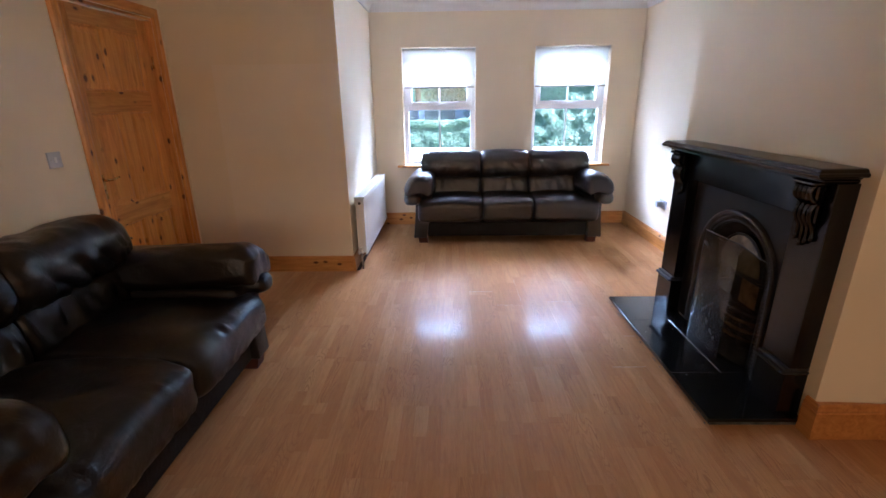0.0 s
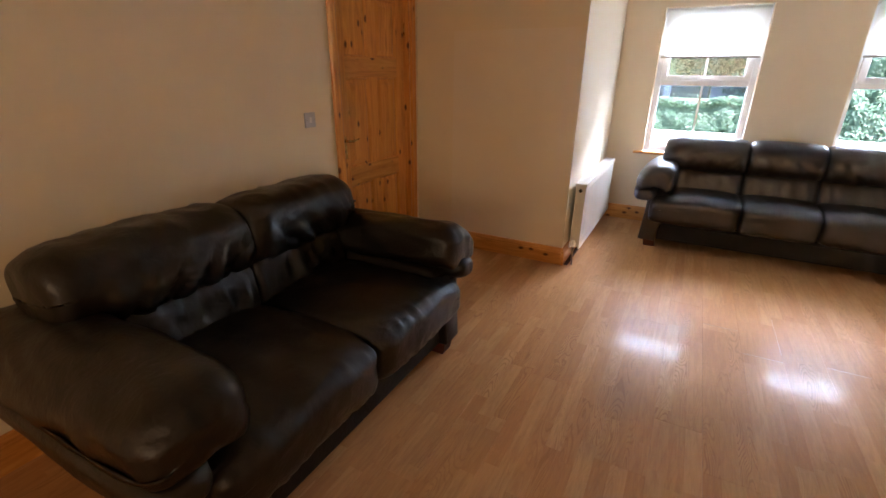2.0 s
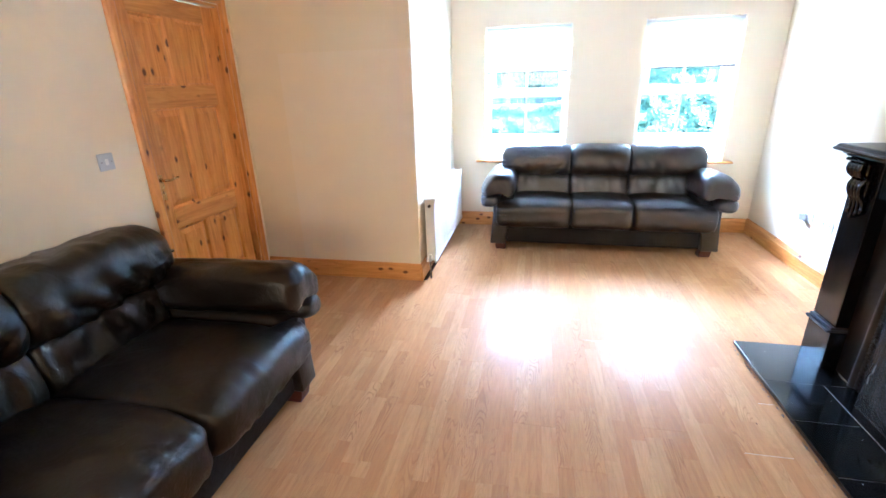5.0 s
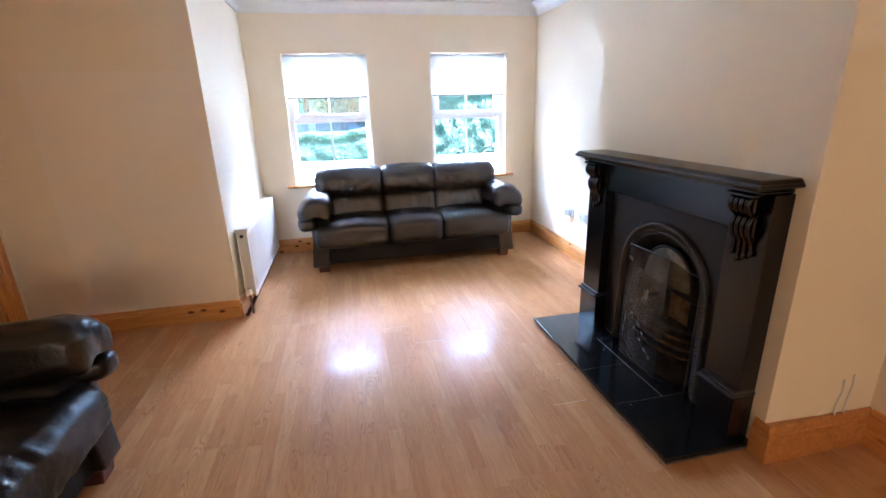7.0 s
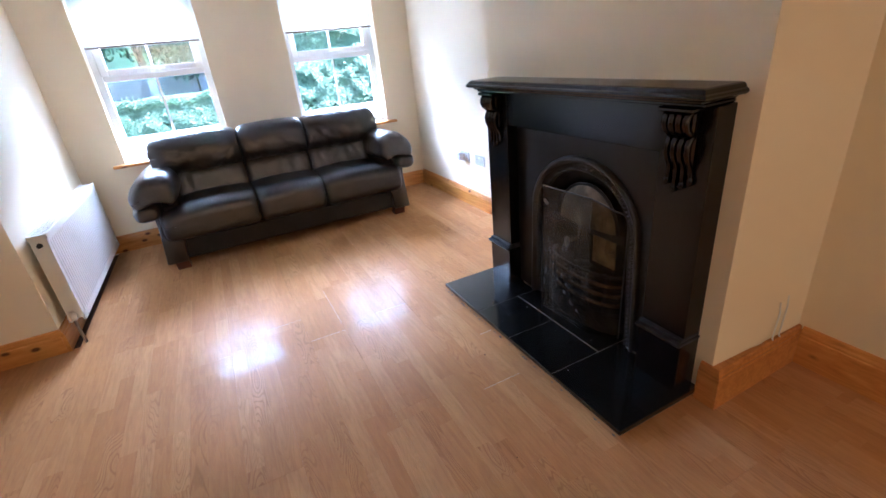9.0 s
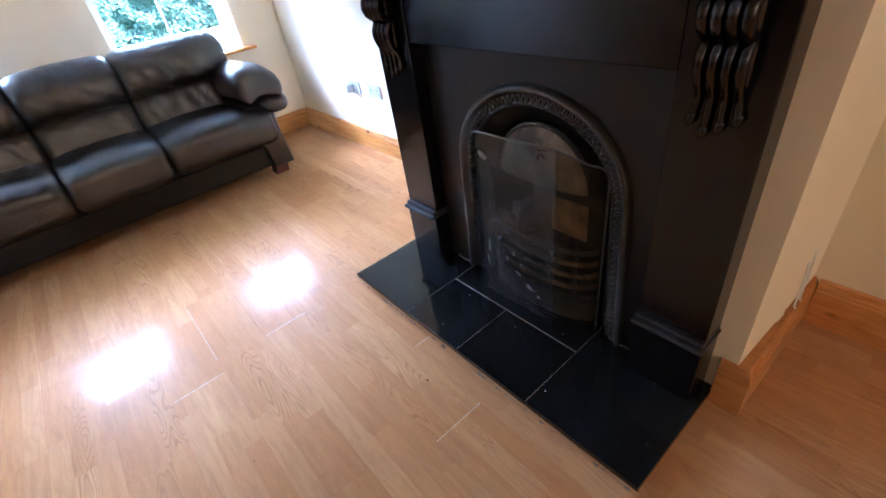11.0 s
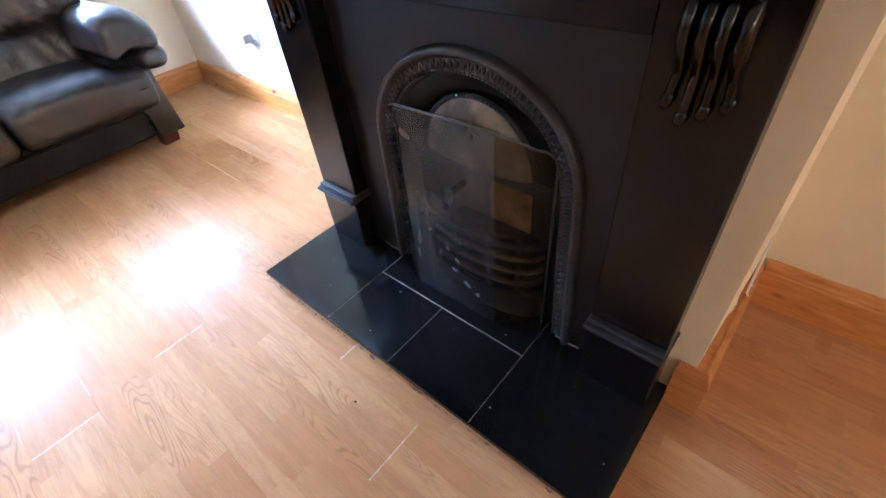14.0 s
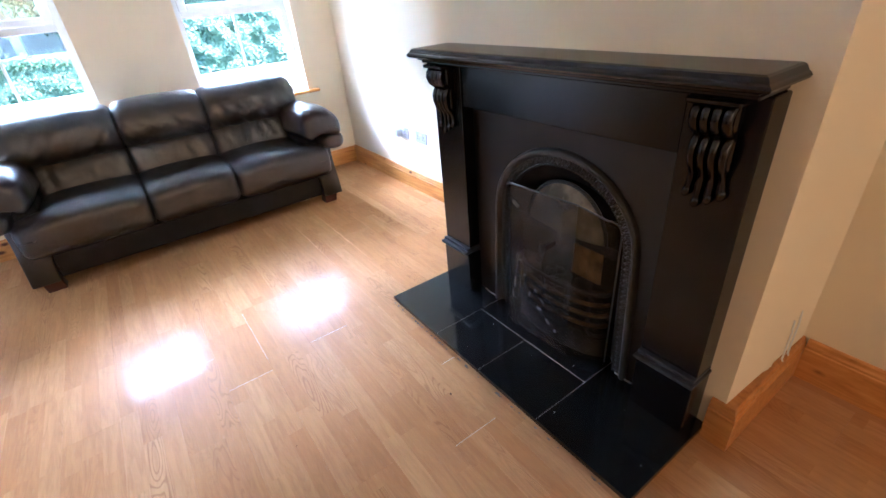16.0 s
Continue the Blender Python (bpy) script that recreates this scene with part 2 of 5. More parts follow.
GREY_PLASTIC = make_plain("grey_white_plastic", (0.55, 0.57, 0.60), 0.35, 0, 0.04, 3, 0.0)
DARK_PLASTIC = make_plain("dark_plastic", (0.03, 0.03, 0.03), 0.4, 0, 0.1, 3, 0.0)
RAD_PAINT = make_plain("white_radiator_enamel", (0.80, 0.79, 0.75), 0.30, 0, 0.03, 3, 0.0)
BRASS = make_plain("aged_brass", (0.62, 0.44, 0.20), 0.25, 1.0, 0.15, 20, 0.0)
CHROME = make_plain("chrome", (0.62, 0.61, 0.60), 0.18, 1.0, 0.1, 20, 0.0)
COPPER = make_plain("dull_pipe_metal", (0.30, 0.24, 0.19), 0.4, 0.8, 0.2, 20, 0.0)
WHITE_SPECK = make_plain("white_paint_speck", (0.75, 0.74, 0.70), 0.7, 0, 0.02, 3, 0.0)
SEAM = make_plain("worn_laminate_edge", (0.62, 0.50, 0.36), 0.6, 0, 0.2, 40, 0.0)
UNDERLAY = make_plain("dark_floor_gap", (0.07, 0.035, 0.018), 0.8, 0, 0.2, 10, 0.0)


def make_blind():
    m = Mat("off_white_blind_fabric", 0.9, 0, (0.78, 0.77, 0.73))
    v = m.coords()
    m.bump(m.noise(v, 400, 2), 0.15, 0.0005)
    tr = m.n.new("ShaderNodeBsdfTranslucent")
    tr.inputs["Color"].default_value = (0.80, 0.79, 0.74, 1)
    mx = m.n.new("ShaderNodeMixShader")
    mx.inputs[0].default_value = 0.40
    m.l.new(m.b.outputs[0], mx.inputs[1])
    m.l.new(tr.outputs[0], mx.inputs[2])
    m.l.new(mx.outputs[0], m.n["Material Output"].inputs["Surface"])
    return m.m


BLIND = make_blind()


def make_glass(name, tint, rough=0.0, smear=0.0):
    """A thin pane: clear, with real reflections by Fresnel."""
    m = Mat(name, rough)
    tr = m.n.new("ShaderNodeBsdfTransparent")
    tr.inputs["Color"].default_value = (*tint, 1)
    gl = m.n.new("ShaderNodeBsdfGlossy")
    gl.inputs["Roughness"].default_value = rough
    fr = m.n.new("ShaderNodeFresnel")
    fr.inputs["IOR"].default_value = 1.52 if not smear else 1.17
    mx = m.n.new("ShaderNodeMixShader")
    m.l.new(fr.outputs[0], mx.inputs[0])
    m.l.new(tr.outputs[0], mx.inputs[1])
    m.l.new(gl.outputs[0], mx.inputs[2])
    out = mx.outputs[0]
    # pale diffuse colour for smears and for the haze of reflected light
    if smear:
        df = m.n.new("ShaderNodeBsdfDiffuse")
        df.inputs["Color"].default_value = (0.45, 0.44, 0.42, 1)
        v = m.coords((1, 1, 0.6))
        f = m.ramp(m.noise(v, 6.5, 5, 0.65, 1.0), [(0.42, (0.03 * smear,) * 3), (0.58, (0.08 * smear,) * 3), (0.74, (0.26 * smear,) * 3)])
        mx2 = m.n.new("ShaderNodeMixShader")
        m.l.new(f, mx2.inputs[0])
        m.l.new(out, mx2.inputs[1])
        m.l.new(df.outputs[0], mx2.inputs[2])
        out = mx2.outputs[0]
    m.l.new(out, m.n["Material Output"].inputs["Surface"])
    return m.m


GLASS = make_glass("window_glass", (0.87, 0.94, 0.94))
# the middle pane's reflected haze is painted in; the wings get less
SCREEN_GLASS = make_glass("smear_and_reflection_glass", (0.58, 0.60, 0.61), 0.03, 1.0)
WING_GLASS = make_glass("less_hazed_screen_glass", (0.74, 0.75, 0.74), 0.02, 0.25)


def make_leaf(name, a, b, c):
    m = Mat(name, 0.5)
    gi = m.n.new("ShaderNodeNewGeometry")
    m.colour(m.ramp(gi.outputs["Random Per Island"], [(0.0, a), (0.5, b), (1.0, c)]))
    tr = m.n.new("ShaderNodeBsdfTranslucent")
    tr.inputs["Color"].default_value = (*[min(1, x * 1.6) for x in b], 1)
    mx = m.n.new("ShaderNodeMixShader")
    mx.inputs[0].default_value = 0.3
    m.l.new(m.b.outputs[0], mx.inputs[1])
    m.l.new(tr.outputs[0], mx.inputs[2])
    m.l.new(mx.outputs[0], m.n["Material Output"].inputs["Surface"])
    return m.m


LEAF = make_leaf("hedge_leaves", (0.014, 0.034, 0.017), (0.025, 0.054, 0.026), (0.042, 0.078, 0.038))
TREE_LEAF = make_leaf("tree_leaves", (0.007, 0.026, 0.012), (0.012, 0.042, 0.020), (0.024, 0.068, 0.033))
BARK = make_plain("bark", (0.10, 0.075, 0.055), 0.9, 0, 0.35, 12, 0.6, 20)
ASPHALT = make_plain("pale_worn_road", (0.33, 0.32, 0.30), 0.9, 0, 0.15, 3, 0.3, 60)
PAVING = make_plain("pale_paving", (0.55, 0.53, 0.49), 0.85, 0, 0.1, 4, 0.2, 60)
GRASS = make_plain("grass_ground", (0.09, 0.13, 0.045), 0.95, 0, 0.35, 2, 0.5, 40)
FENCE = make_plain("grey_brown_fence_board", (0.085, 0.08, 0.075), 0.85, 0, 0.3, 5, 0.3, 60)
BLOCK = make_plain("grey_block", (0.12, 0.125, 0.135), 0.9, 0, 0.2, 4, 0.3, 40)
SIGN = make_plain("teal_sign_face", (0.05, 0.35, 0.33), 0.5, 0, 0.05, 3, 0.0)


# ---- mesh helpers ----
def smooth(bm, on=True):
    for f in bm.faces:
        f.smooth = on
    return bm


def part(name, bm, material, parent=None, label=""):
    """Links a bmesh as one mesh object under a thing or part."""
    me = bpy.data.meshes.new(name)
    bm.to_mesh(me)
    bm.free()
    me.materials.append(material)
    ob = new(name, me)
    if parent is not None:
        ob.parent = parent
    if label:
        ob["label"] = label
    return ob


def thing(name, m, label, category, group=""):
    e = new(name)
    e.empty_display_size = 0.1
    e.matrix_world = m
    return tagged(e, label, category, group)


def structure(name, bm, material, label="", parent=None):
    ob = part(name, bm, material, parent, label)
    if parent is None:
        ob["kind"] = "structure"
    return ob


def add_box(bm, x0, x1, y0, y1, z0, z1, bevel=0.0, segments=1):
    """Adds a box, with rounded edges if asked, to a bmesh."""
    b = bmesh.new()
    bmesh.ops.create_cube(b, size=1)
    for v in b.verts:
        v.co = Vector(((x0 + x1) / 2 + v.co.x * (x1 - x0), (y0 + y1) / 2 + v.co.y * (y1 - y0), (z0 + z1) / 2 + v.co.z * (z1 - z0)))
    if bevel:
        bmesh.ops.bevel(b, geom=b.edges[:], offset=bevel, segments=segments, profile=0.5, affect="EDGES")
    merge(bm, b)
    return bm


def merge(bm, other):
    tmp = bpy.data.meshes.new("tmp")
    other.to_mesh(tmp)
    other.free()
    bm.from_mesh(tmp)
    bpy.data.meshes.remove(tmp)


def box(x0, x1, y0, y1, z0, z1, bevel=0.0, segments=1):
    return add_box(bmesh.new(), x0, x1, y0, y1, z0, z1, bevel, segments)


def boxes(rows):
    bm = bmesh.new()
    for r in rows:
        add_box(bm, *r)
    return bm


def sweep(profile, start, end, out, closed=True):
    """Extrudes a profile of (out, up) points along the floor line from start to end; out is the unit vector away from the wall."""
    bm = bmesh.new()
    rings = []
    for p in (start, end):
        rings.append([bm.verts.new((p[0] + out[0] * u, p[1] + out[1] * u, p[2] + w)) for u, w in profile])
    n = len(profile)
    for i in range(n if closed else n - 1):
        j = (i + 1) % n
        bm.faces.new((rings[0][i], rings[0][j], rings[1][j], rings[1][i]))
    if closed:
        bm.faces.new(rings[0][::-1])
        bm.faces.new(rings[1])
    bmesh.ops.recalc_face_normals(bm, faces=bm.faces)
    return bm


def mitred(profile, path, side):
    """Sweeps a profile of (out, up) along a polyline at one height, mitred at its corners; out is towards the given side (+1 left, -1 right of the way)."""
    bm = bmesh.new()
    rings = []
    n = len(path)
    for i, p in enumerate(path):
        p = Vector(p)
        d0 = (p - Vector(path[i - 1])).normalized() if i else None
        d1 = (Vector(path[i + 1]) - p).normalized() if i < n - 1 else None
        if d0 is None:
            d0 = d1
        if d1 is None:
            d1 = d0
        n0, n1 = Vector((-d0.y, d0.x, 0)) * side, Vector((-d1.y, d1.x, 0)) * side
        m = (n0 + n1).normalized()
        m = m / max(0.2, m.dot(n0))
        rings.append([bm.verts.new(p + m * u + Vector((0, 0, w))) for u, w in profile])
    k = len(profile)
    for a, b in zip(rings, rings[1:]):
        for i in range(k):
            j = (i + 1) % k
            bm.faces.new((a[i], a[j], b[j], b[i]))
    bm.faces.new(rings[0][::-1])
    bm.faces.new(rings[-1])
    bmesh.ops.recalc_face_normals(bm, faces=bm.faces)
    return bm


def tube(points, radius, sides=10, taper=None):
    """A round tube along points."""
    bm = bmesh.new()
    rings = []
    n = len(points)
    for i, p in enumerate(points):
        p = Vector(p)
        d = (Vector(points[min(i + 1, n - 1)]) - Vector(points[max(i - 1, 0)])).normalized()
        a = d.orthogonal().normalized() if i == 0 else (last - d * last.dot(d)).normalized()
        last = a
        b = d.cross(a)
        r = radius if taper is None else radius + (taper - radius) * i / (n - 1)
        rings.append([bm.verts.new(p + (a * math.cos(t) + b * math.sin(t)) * r) for t in [2 * math.pi * k / sides for k in range(sides)]])
    for u, w in zip(rings, rings[1:]):
        for i in range(sides):
            bm.faces.new((u[i], u[(i + 1) % sides], w[(i + 1) % sides], w[i]))
    bm.faces.new(rings[0][::-1])
    bm.faces.new(rings[-1])
    bmesh.ops.recalc_face_normals(bm, faces=bm.faces)
    return smooth(bm)


def pillow(half, n=12, power=4.0, stiff=None, end_power=7.0):
    """A stuffed rounded block of the given half sizes, evenly meshed. stiff: an axis along which its ends are flatter."""
    bm = bmesh.new()
    bmesh.ops.create_cube(bm, size=2)
    bmesh.ops.subdivide_edges(bm, edges=bm.edges[:], cuts=n, use_grid_fill=True)
    for v in bm.verts:
        c = v.co
        a = [abs(c.x), abs(c.y), abs(c.z)]
        if stiff is None:
            r = sum(q ** power for q in a) ** (1 / power)
        else:
            e = a.pop("xyz".index(stiff))
            q = sum(q ** power for q in a) ** (1 / power)
            r = (q ** end_power + e ** end_power) ** (1 / end_power)
        v.co = Vector((c.x / r * half[0], c.y / r * half[1], c.z / r * half[2]))
    return smooth(bm)


def crease(bm, amount, scale=(6, 6, 6), seed=0.0, weight=None):
    """Soft folds: pushes the skin in and out along its normals by stretched noise."""
    bm.normal_update()
    moves = []
    for v in bm.verts:
        c = v.co
        q = Vector((c.x * scale[0] + seed, c.y * scale[1] - seed, c.z * scale[2] + 2 * seed))
        a = noise.noise(q)
        ridge = 1 - 2 * abs(noise.noise(q * 1.9 + Vector((3.1, 1.7, 9.2))))
        w = 1.0 if weight is None else weight(c)
        moves.append(v.normal * amount * w * (0.8 * a + 0.55 * ridge - 0.3))
    for v, d in zip(bm.verts, moves):
        v.co += d
    return bm


def shift(bm, m):
    bm.transform(m)
    return bm


# ---- large structure ----
XL, XR = -2.08, 2.28          # side walls of the room
XN, YN = -0.733, 4.545        # corner of the wall that narrows the room towards the windows
YW = 6.16                     # window wall
XC, YC0, YC1 = 1.760, 2.42, 3.912   # chimney breast
YB = -3.0                     # rear wall
H = 2.48                      # ceiling
T = 0.28                      # thickness of outer walls
WIN = [(-0.393, 0.442), (1.098, 1.938)]
SILL, HEAD = 0.725, 2.022

# walls, each butted end to end
DOOR0, DOOR1, DOORTOP = 3.555, 4.425, 2.065
structure("wall_west", boxes([(XL - 0.14, XL, YB, DOOR0, -0.02, H), (XL - 0.14, XL, DOOR1, YN, -0.02, H),
                              (XL - 0.14, XL, DOOR0, DOOR1, DOORTOP, H)]), WALL, "cream painted plaster wall with a door opening")
structure("wall_nook", boxes([(XL - 0.14, XN, YN, YN + 0.14, -0.02, H)]), WALL, "cream painted plaster wall that narrows the room")
structure("wall_bay_west", boxes([(XN - 0.14, XN, YN + 0.14, YW, -0.02, H)]), WALL, "cream painted plaster side wall behind the radiator")
structure("wall_east", boxes([(XR, XR + 0.14, YB, YW, -0.02, H)]), WALL, "cream painted plaster wall beside the fireplace")
rows = [(XN - 0.14, WIN[0][0], YW, YW + T, -0.3, H), (WIN[0][1], WIN[1][0], YW, YW + T, -0.3, H), (WIN[1][1], XR + 0.14, YW, YW + T, -0.3, H)]
for a, b in WIN:
    rows += [(a, b, YW, YW + T, -0.3, SILL - 0.02), (a, b, YW, YW + T, HEAD, H)]
structure("wall_north", boxes(rows), WALL, "cream painted plaster wall with two window openings")
structure("wall_south", box(XL - 0.14, XR + 0.14, YB - 0.2, YB, -0.02, H), WALL, "cream painted plaster rear wall")
FB0, FB1, FBH = 2.82, 3.44, 0.85   # firebox opening in the breast
bm = box(XC, XR, YC0, FB0, -0.02, H)
for v in bm.verts:
    if v.co.x < XC + 0.01 and v.co.y < YC0 + 0.01:
        v.co.y += 0.024       # the side is out of true
breast = structure("chimney_breast", bm, WALL, "cream painted chimney breast with cracked plaster at its foot")
structure("chimney_side", box(XC, XR, FB1, YC1, -0.02, H), WALL, "", breast)
structure("chimney_lintel", box(XC, XR, FB0, FB1, FBH, H), WALL, "", breast)
structure("ceiling", box(XL - 0.14, XR + 0.14, YB - 0.2, YW + T, H, H + 0.12), CEIL, "white painted plaster ceiling")
structure("roof_slab", box(XL - 0.6, XR + 3.0, YB - 0.6, YW + T + 0.05, H + 0.12, H + 0.4), OUTWALL, "plain upper part of the house")
structure("subfloor", box(XL - 0.14, XR + 0.14, YB - 0.2, YW, -0.16, -0.0155), UNDERLAY, "dark subfloor")

structure("patched_wall", box(-1.742, XN, YN - 0.0025, YN - 0.0002, 0.0, 1.745, 0.0012), PATCH, "slightly proud, paler patch where an opening was filled in")

# coving round the ceiling
cove = [(0.0, 0.0), (0.0, -0.105), (0.012, -0.105), (0.016, -0.092)]
cove += [(0.016 + 0.074 * (1 - math.cos(t)), -0.092 + 0.074 * math.sin(t)) for t in [radians(15 * k) for k in range(1, 6)]]
cove += [(0.092, -0.014), (0.105, -0.012), (0.105, 0.0)]
path = [(XR, YB, H), (XL, YB, H), (XL, YN, H), (XN, YN, H), (XN, YW, H), (XR, YW, H), (XR, YC1, H), (XC, YC1, H), (XC, YC0, H), (XR, YC0, H), (XR, YB + 0.001, H)]
structure("coving", smooth(mitred(cove, path, -1), False), CEIL, "white plaster cove moulding round the ceiling")

# skirting boards: a run for each wall
SK = 0.155


def skirt_profile(h):
    return [(0, 0), (0.020, 0), (0.020, h - 0.040), (0.0165, h - 0.036), (0.0175, h - 0.026), (0.013, h - 0.018), (0.011, h - 0.006), (0.006, h), (0, h)]


def skirting(name, path, side, mat, h=SK, label="varnished knotty pine skirting board with a moulded top"):
    return structure(name, mitred(skirt_profile(h), path, side), mat, label)


E1 = 0.001
skirting("baseboard_west", [(XL, DOOR0 - 0.076, 0), (XL, YB, 0)], 1, PINE_Y)
skirting("baseboard_nook", [(XN - 0.001, YN, 0), (XL, YN, 0)], 1, PINE_X, 0.142)
skirting("baseboard_bay_west", [(XN, YW - 0.021, 0), (XN, YN - 0.0195, 0)], 1, PINE_Y, 0.142)
skirting("baseboard_north", [(XR - 0.021, YW, 0), (XN, YW, 0)], 1, PINE_X, 0.145)
skirting("baseboard_bay_east", [(XR, YC1 + E1, 0), (XR, YW, 0)], 1, PINE_Y, 0.15)
skirting("baseboard_east", [(XR, YB, 0), (XR, YC0 - 0.021, 0)], 1, PINE_Y, 0.175)
skirting("baseboard_chimney", [(XR, YC0, 0), (XC, YC0, 0), (XC, 2.484, 0)], 1, PINE_PLAIN, 0.175)
packing = bmesh.new()
lower, upper = ([packing.verts.new((x, y, z)) for x, y in ((XC, YC0 + 0.0005), (XR - 0.02, YC0 + 0.0005), (XR - 0.02, YC0 + 0.0012), (XC, YC0 + 0.0235))] for z in (0.0, 0.171))
for i in range(4):
    packing.faces.new((lower[i], lower[(i + 1) % 4], upper[(i + 1) % 4], upper[i]))
packing.faces.new(lower[::-1])
packing.faces.new(upper)
bmesh.ops.recalc_face_normals(packing, faces=packing.faces)
structure("skirting_packing", packing, PINE_PLAIN, "thin tapering strip of pine between skirting and plaster")
plaster = bmesh.new()
rows = [(1.985, 0.0), (2.000, 0.003), (2.016, 0.005), (2.026, 0.003), (2.034, 0.006), (2.046, 0.002), (2.062, 0.0)]
low = [plaster.verts.new((x, YC0 + 0.0235 * (XR - x) / (XR - XC) - d, 0.1715)) for x, d in rows]
high = [plaster.verts.new((x + 0.01, YC0 + 0.0235 * (XR - x) / (XR - XC) - d * 0.1, 0.178 + 3 * d)) for x, d in rows]
for i in range(len(rows) - 1):
    plaster.faces.new((low[i], low[i + 1], high[i + 1], high[i]))
structure("torn_plaster", plaster, WALL, "torn lip of plaster over the skirting")
skirting("baseboard_chimney_far", [(XC, 3.855, 0), (XC, YC1, 0), (XR - 0.021, YC1, 0)], 1, PINE_X, 0.175)


# ---- windows ----
def make_window(index, a, b):
    """A white casement: outer frame, transom, upper sash, panes, thin glazing bars, blind."""
    w = thing("window_%d" % index, pose(a, 0, SILL), "white plastic window with an upper sash and a thin centre bar", "window")
    w["kind"] = "structure"
    W, Hh = b - a, HEAD - SILL
    y0, y1 = YW + 0.115, YW + 0.180
    ft = 0.052
    tz0, tz1 = 1.352 - SILL, 1.402 - SILL
    part("window_frame", boxes([(0, ft, y0, y1, 0, Hh, 0.004), (W - ft, W, y0, y1, 0, Hh, 0.004), (ft, W - ft, y0, y1, 0, ft, 0.004),
                                (ft, W - ft, y0, y1, Hh - ft, Hh, 0.004), (ft, W - ft, y0, y1, tz0, tz1, 0.004)]), UPVC, w)
    s = 0.048
    part("upper_sash", boxes([(ft - .008, ft + s, y0 - 0.016, y1 - .02, tz1 - .006, Hh - ft + .006, 0.005), (W - ft - s, W - ft + .008, y0 - 0.016, y1 - .02, tz1 - .006, Hh - ft + .006, 0.005),
                              (ft + s, W - ft - s, y0 - 0.016, y1 - .02, tz1 - .006, tz1 + 0.042, 0.005), (ft + s, W - ft - s, y0 - 0.016, y1 - .02, Hh - ft - s, Hh - ft + .006, 0.005)]), UPVC, w)
    g = y0 + 0.03
    for name, x0, x1, z0, z1 in (("lower_pane", ft, W - ft, ft, tz0), ("upper_pane", ft + s, W - ft - s, tz1 + 0.042, Hh - ft - s)):
        p = part(name, box(x0 + 0.001, x1 - 0.001, g, g + 0.004, z0 + 0.001, z1 - 0.001), GLASS, w, "clear glass pane")
        p.visible_shadow = False
        part("glazing_bar", box((x0 + x1) / 2 - 0.009, (x0 + x1) / 2 + 0.009, g - 0.008, g - 0.001, z0 + 0.001, z1 - 0.001), UPVC, w, "thin white glazing bar")
    hb = bmesh.new()
    add_box(hb, W / 2 - 0.030, W / 2 + 0.030, y0 - 0.024, y0 - 0.0165, tz1 + 0.004, tz1 + 0.026, 0.004)
    add_box(hb, W / 2 - 0.012, W / 2 + 0.085, y0 - 0.046, y0 - 0.030, tz1 + 0.008, tz1 + 0.024, 0.006, 2)
    add_box(hb, W / 2 - 0.010, W / 2 + 0.010, y0 - 0.034, y0 - 0.020, tz1 + 0.008, tz1 + 0.024, 0.004)
    part("sash_handle", hb, UPVC, w, "white window handle")
    # sill board of pine
    part("window_sill", box(-0.085, W + 0.085, YW - 0.065, YW - 0.001, -0.020, 0.004, 0.007, 2), PINE_X, w, "varnished pine window sill")
    part("sill_back", box(0.001, W - 0.001, YW, y0 - 0.001, -0.020, 0.0), UPVC, w, "white inner sill")
    return w


for i, (a, b) in enumerate(WIN):
    make_window(i + 1, a, b)
# assumed window, out of sight; the rear wall has no opening for it
rearwin = thing("window_3", pose(-1.0, YB - 0.14, 0.85), "assumed white plastic window, unseen, inside the solid rear wall", "window")
rearwin["kind"] = "structure"
part("window_frame", boxes([(0, 0.06, 0, 0.06, 0, 1.4), (2.54, 2.6, 0, 0.06, 0, 1.4), (0.06, 2.54, 0, 0.06, 0, 0.06), (0.06, 2.54, 0, 0.06, 1.34, 1.4)]), UPVC, rearwin)
p = part("pane", box(0.061, 2.539, 0.03, 0.034, 0.061, 1.339), GLASS, rearwin)
p.visible_shadow = False


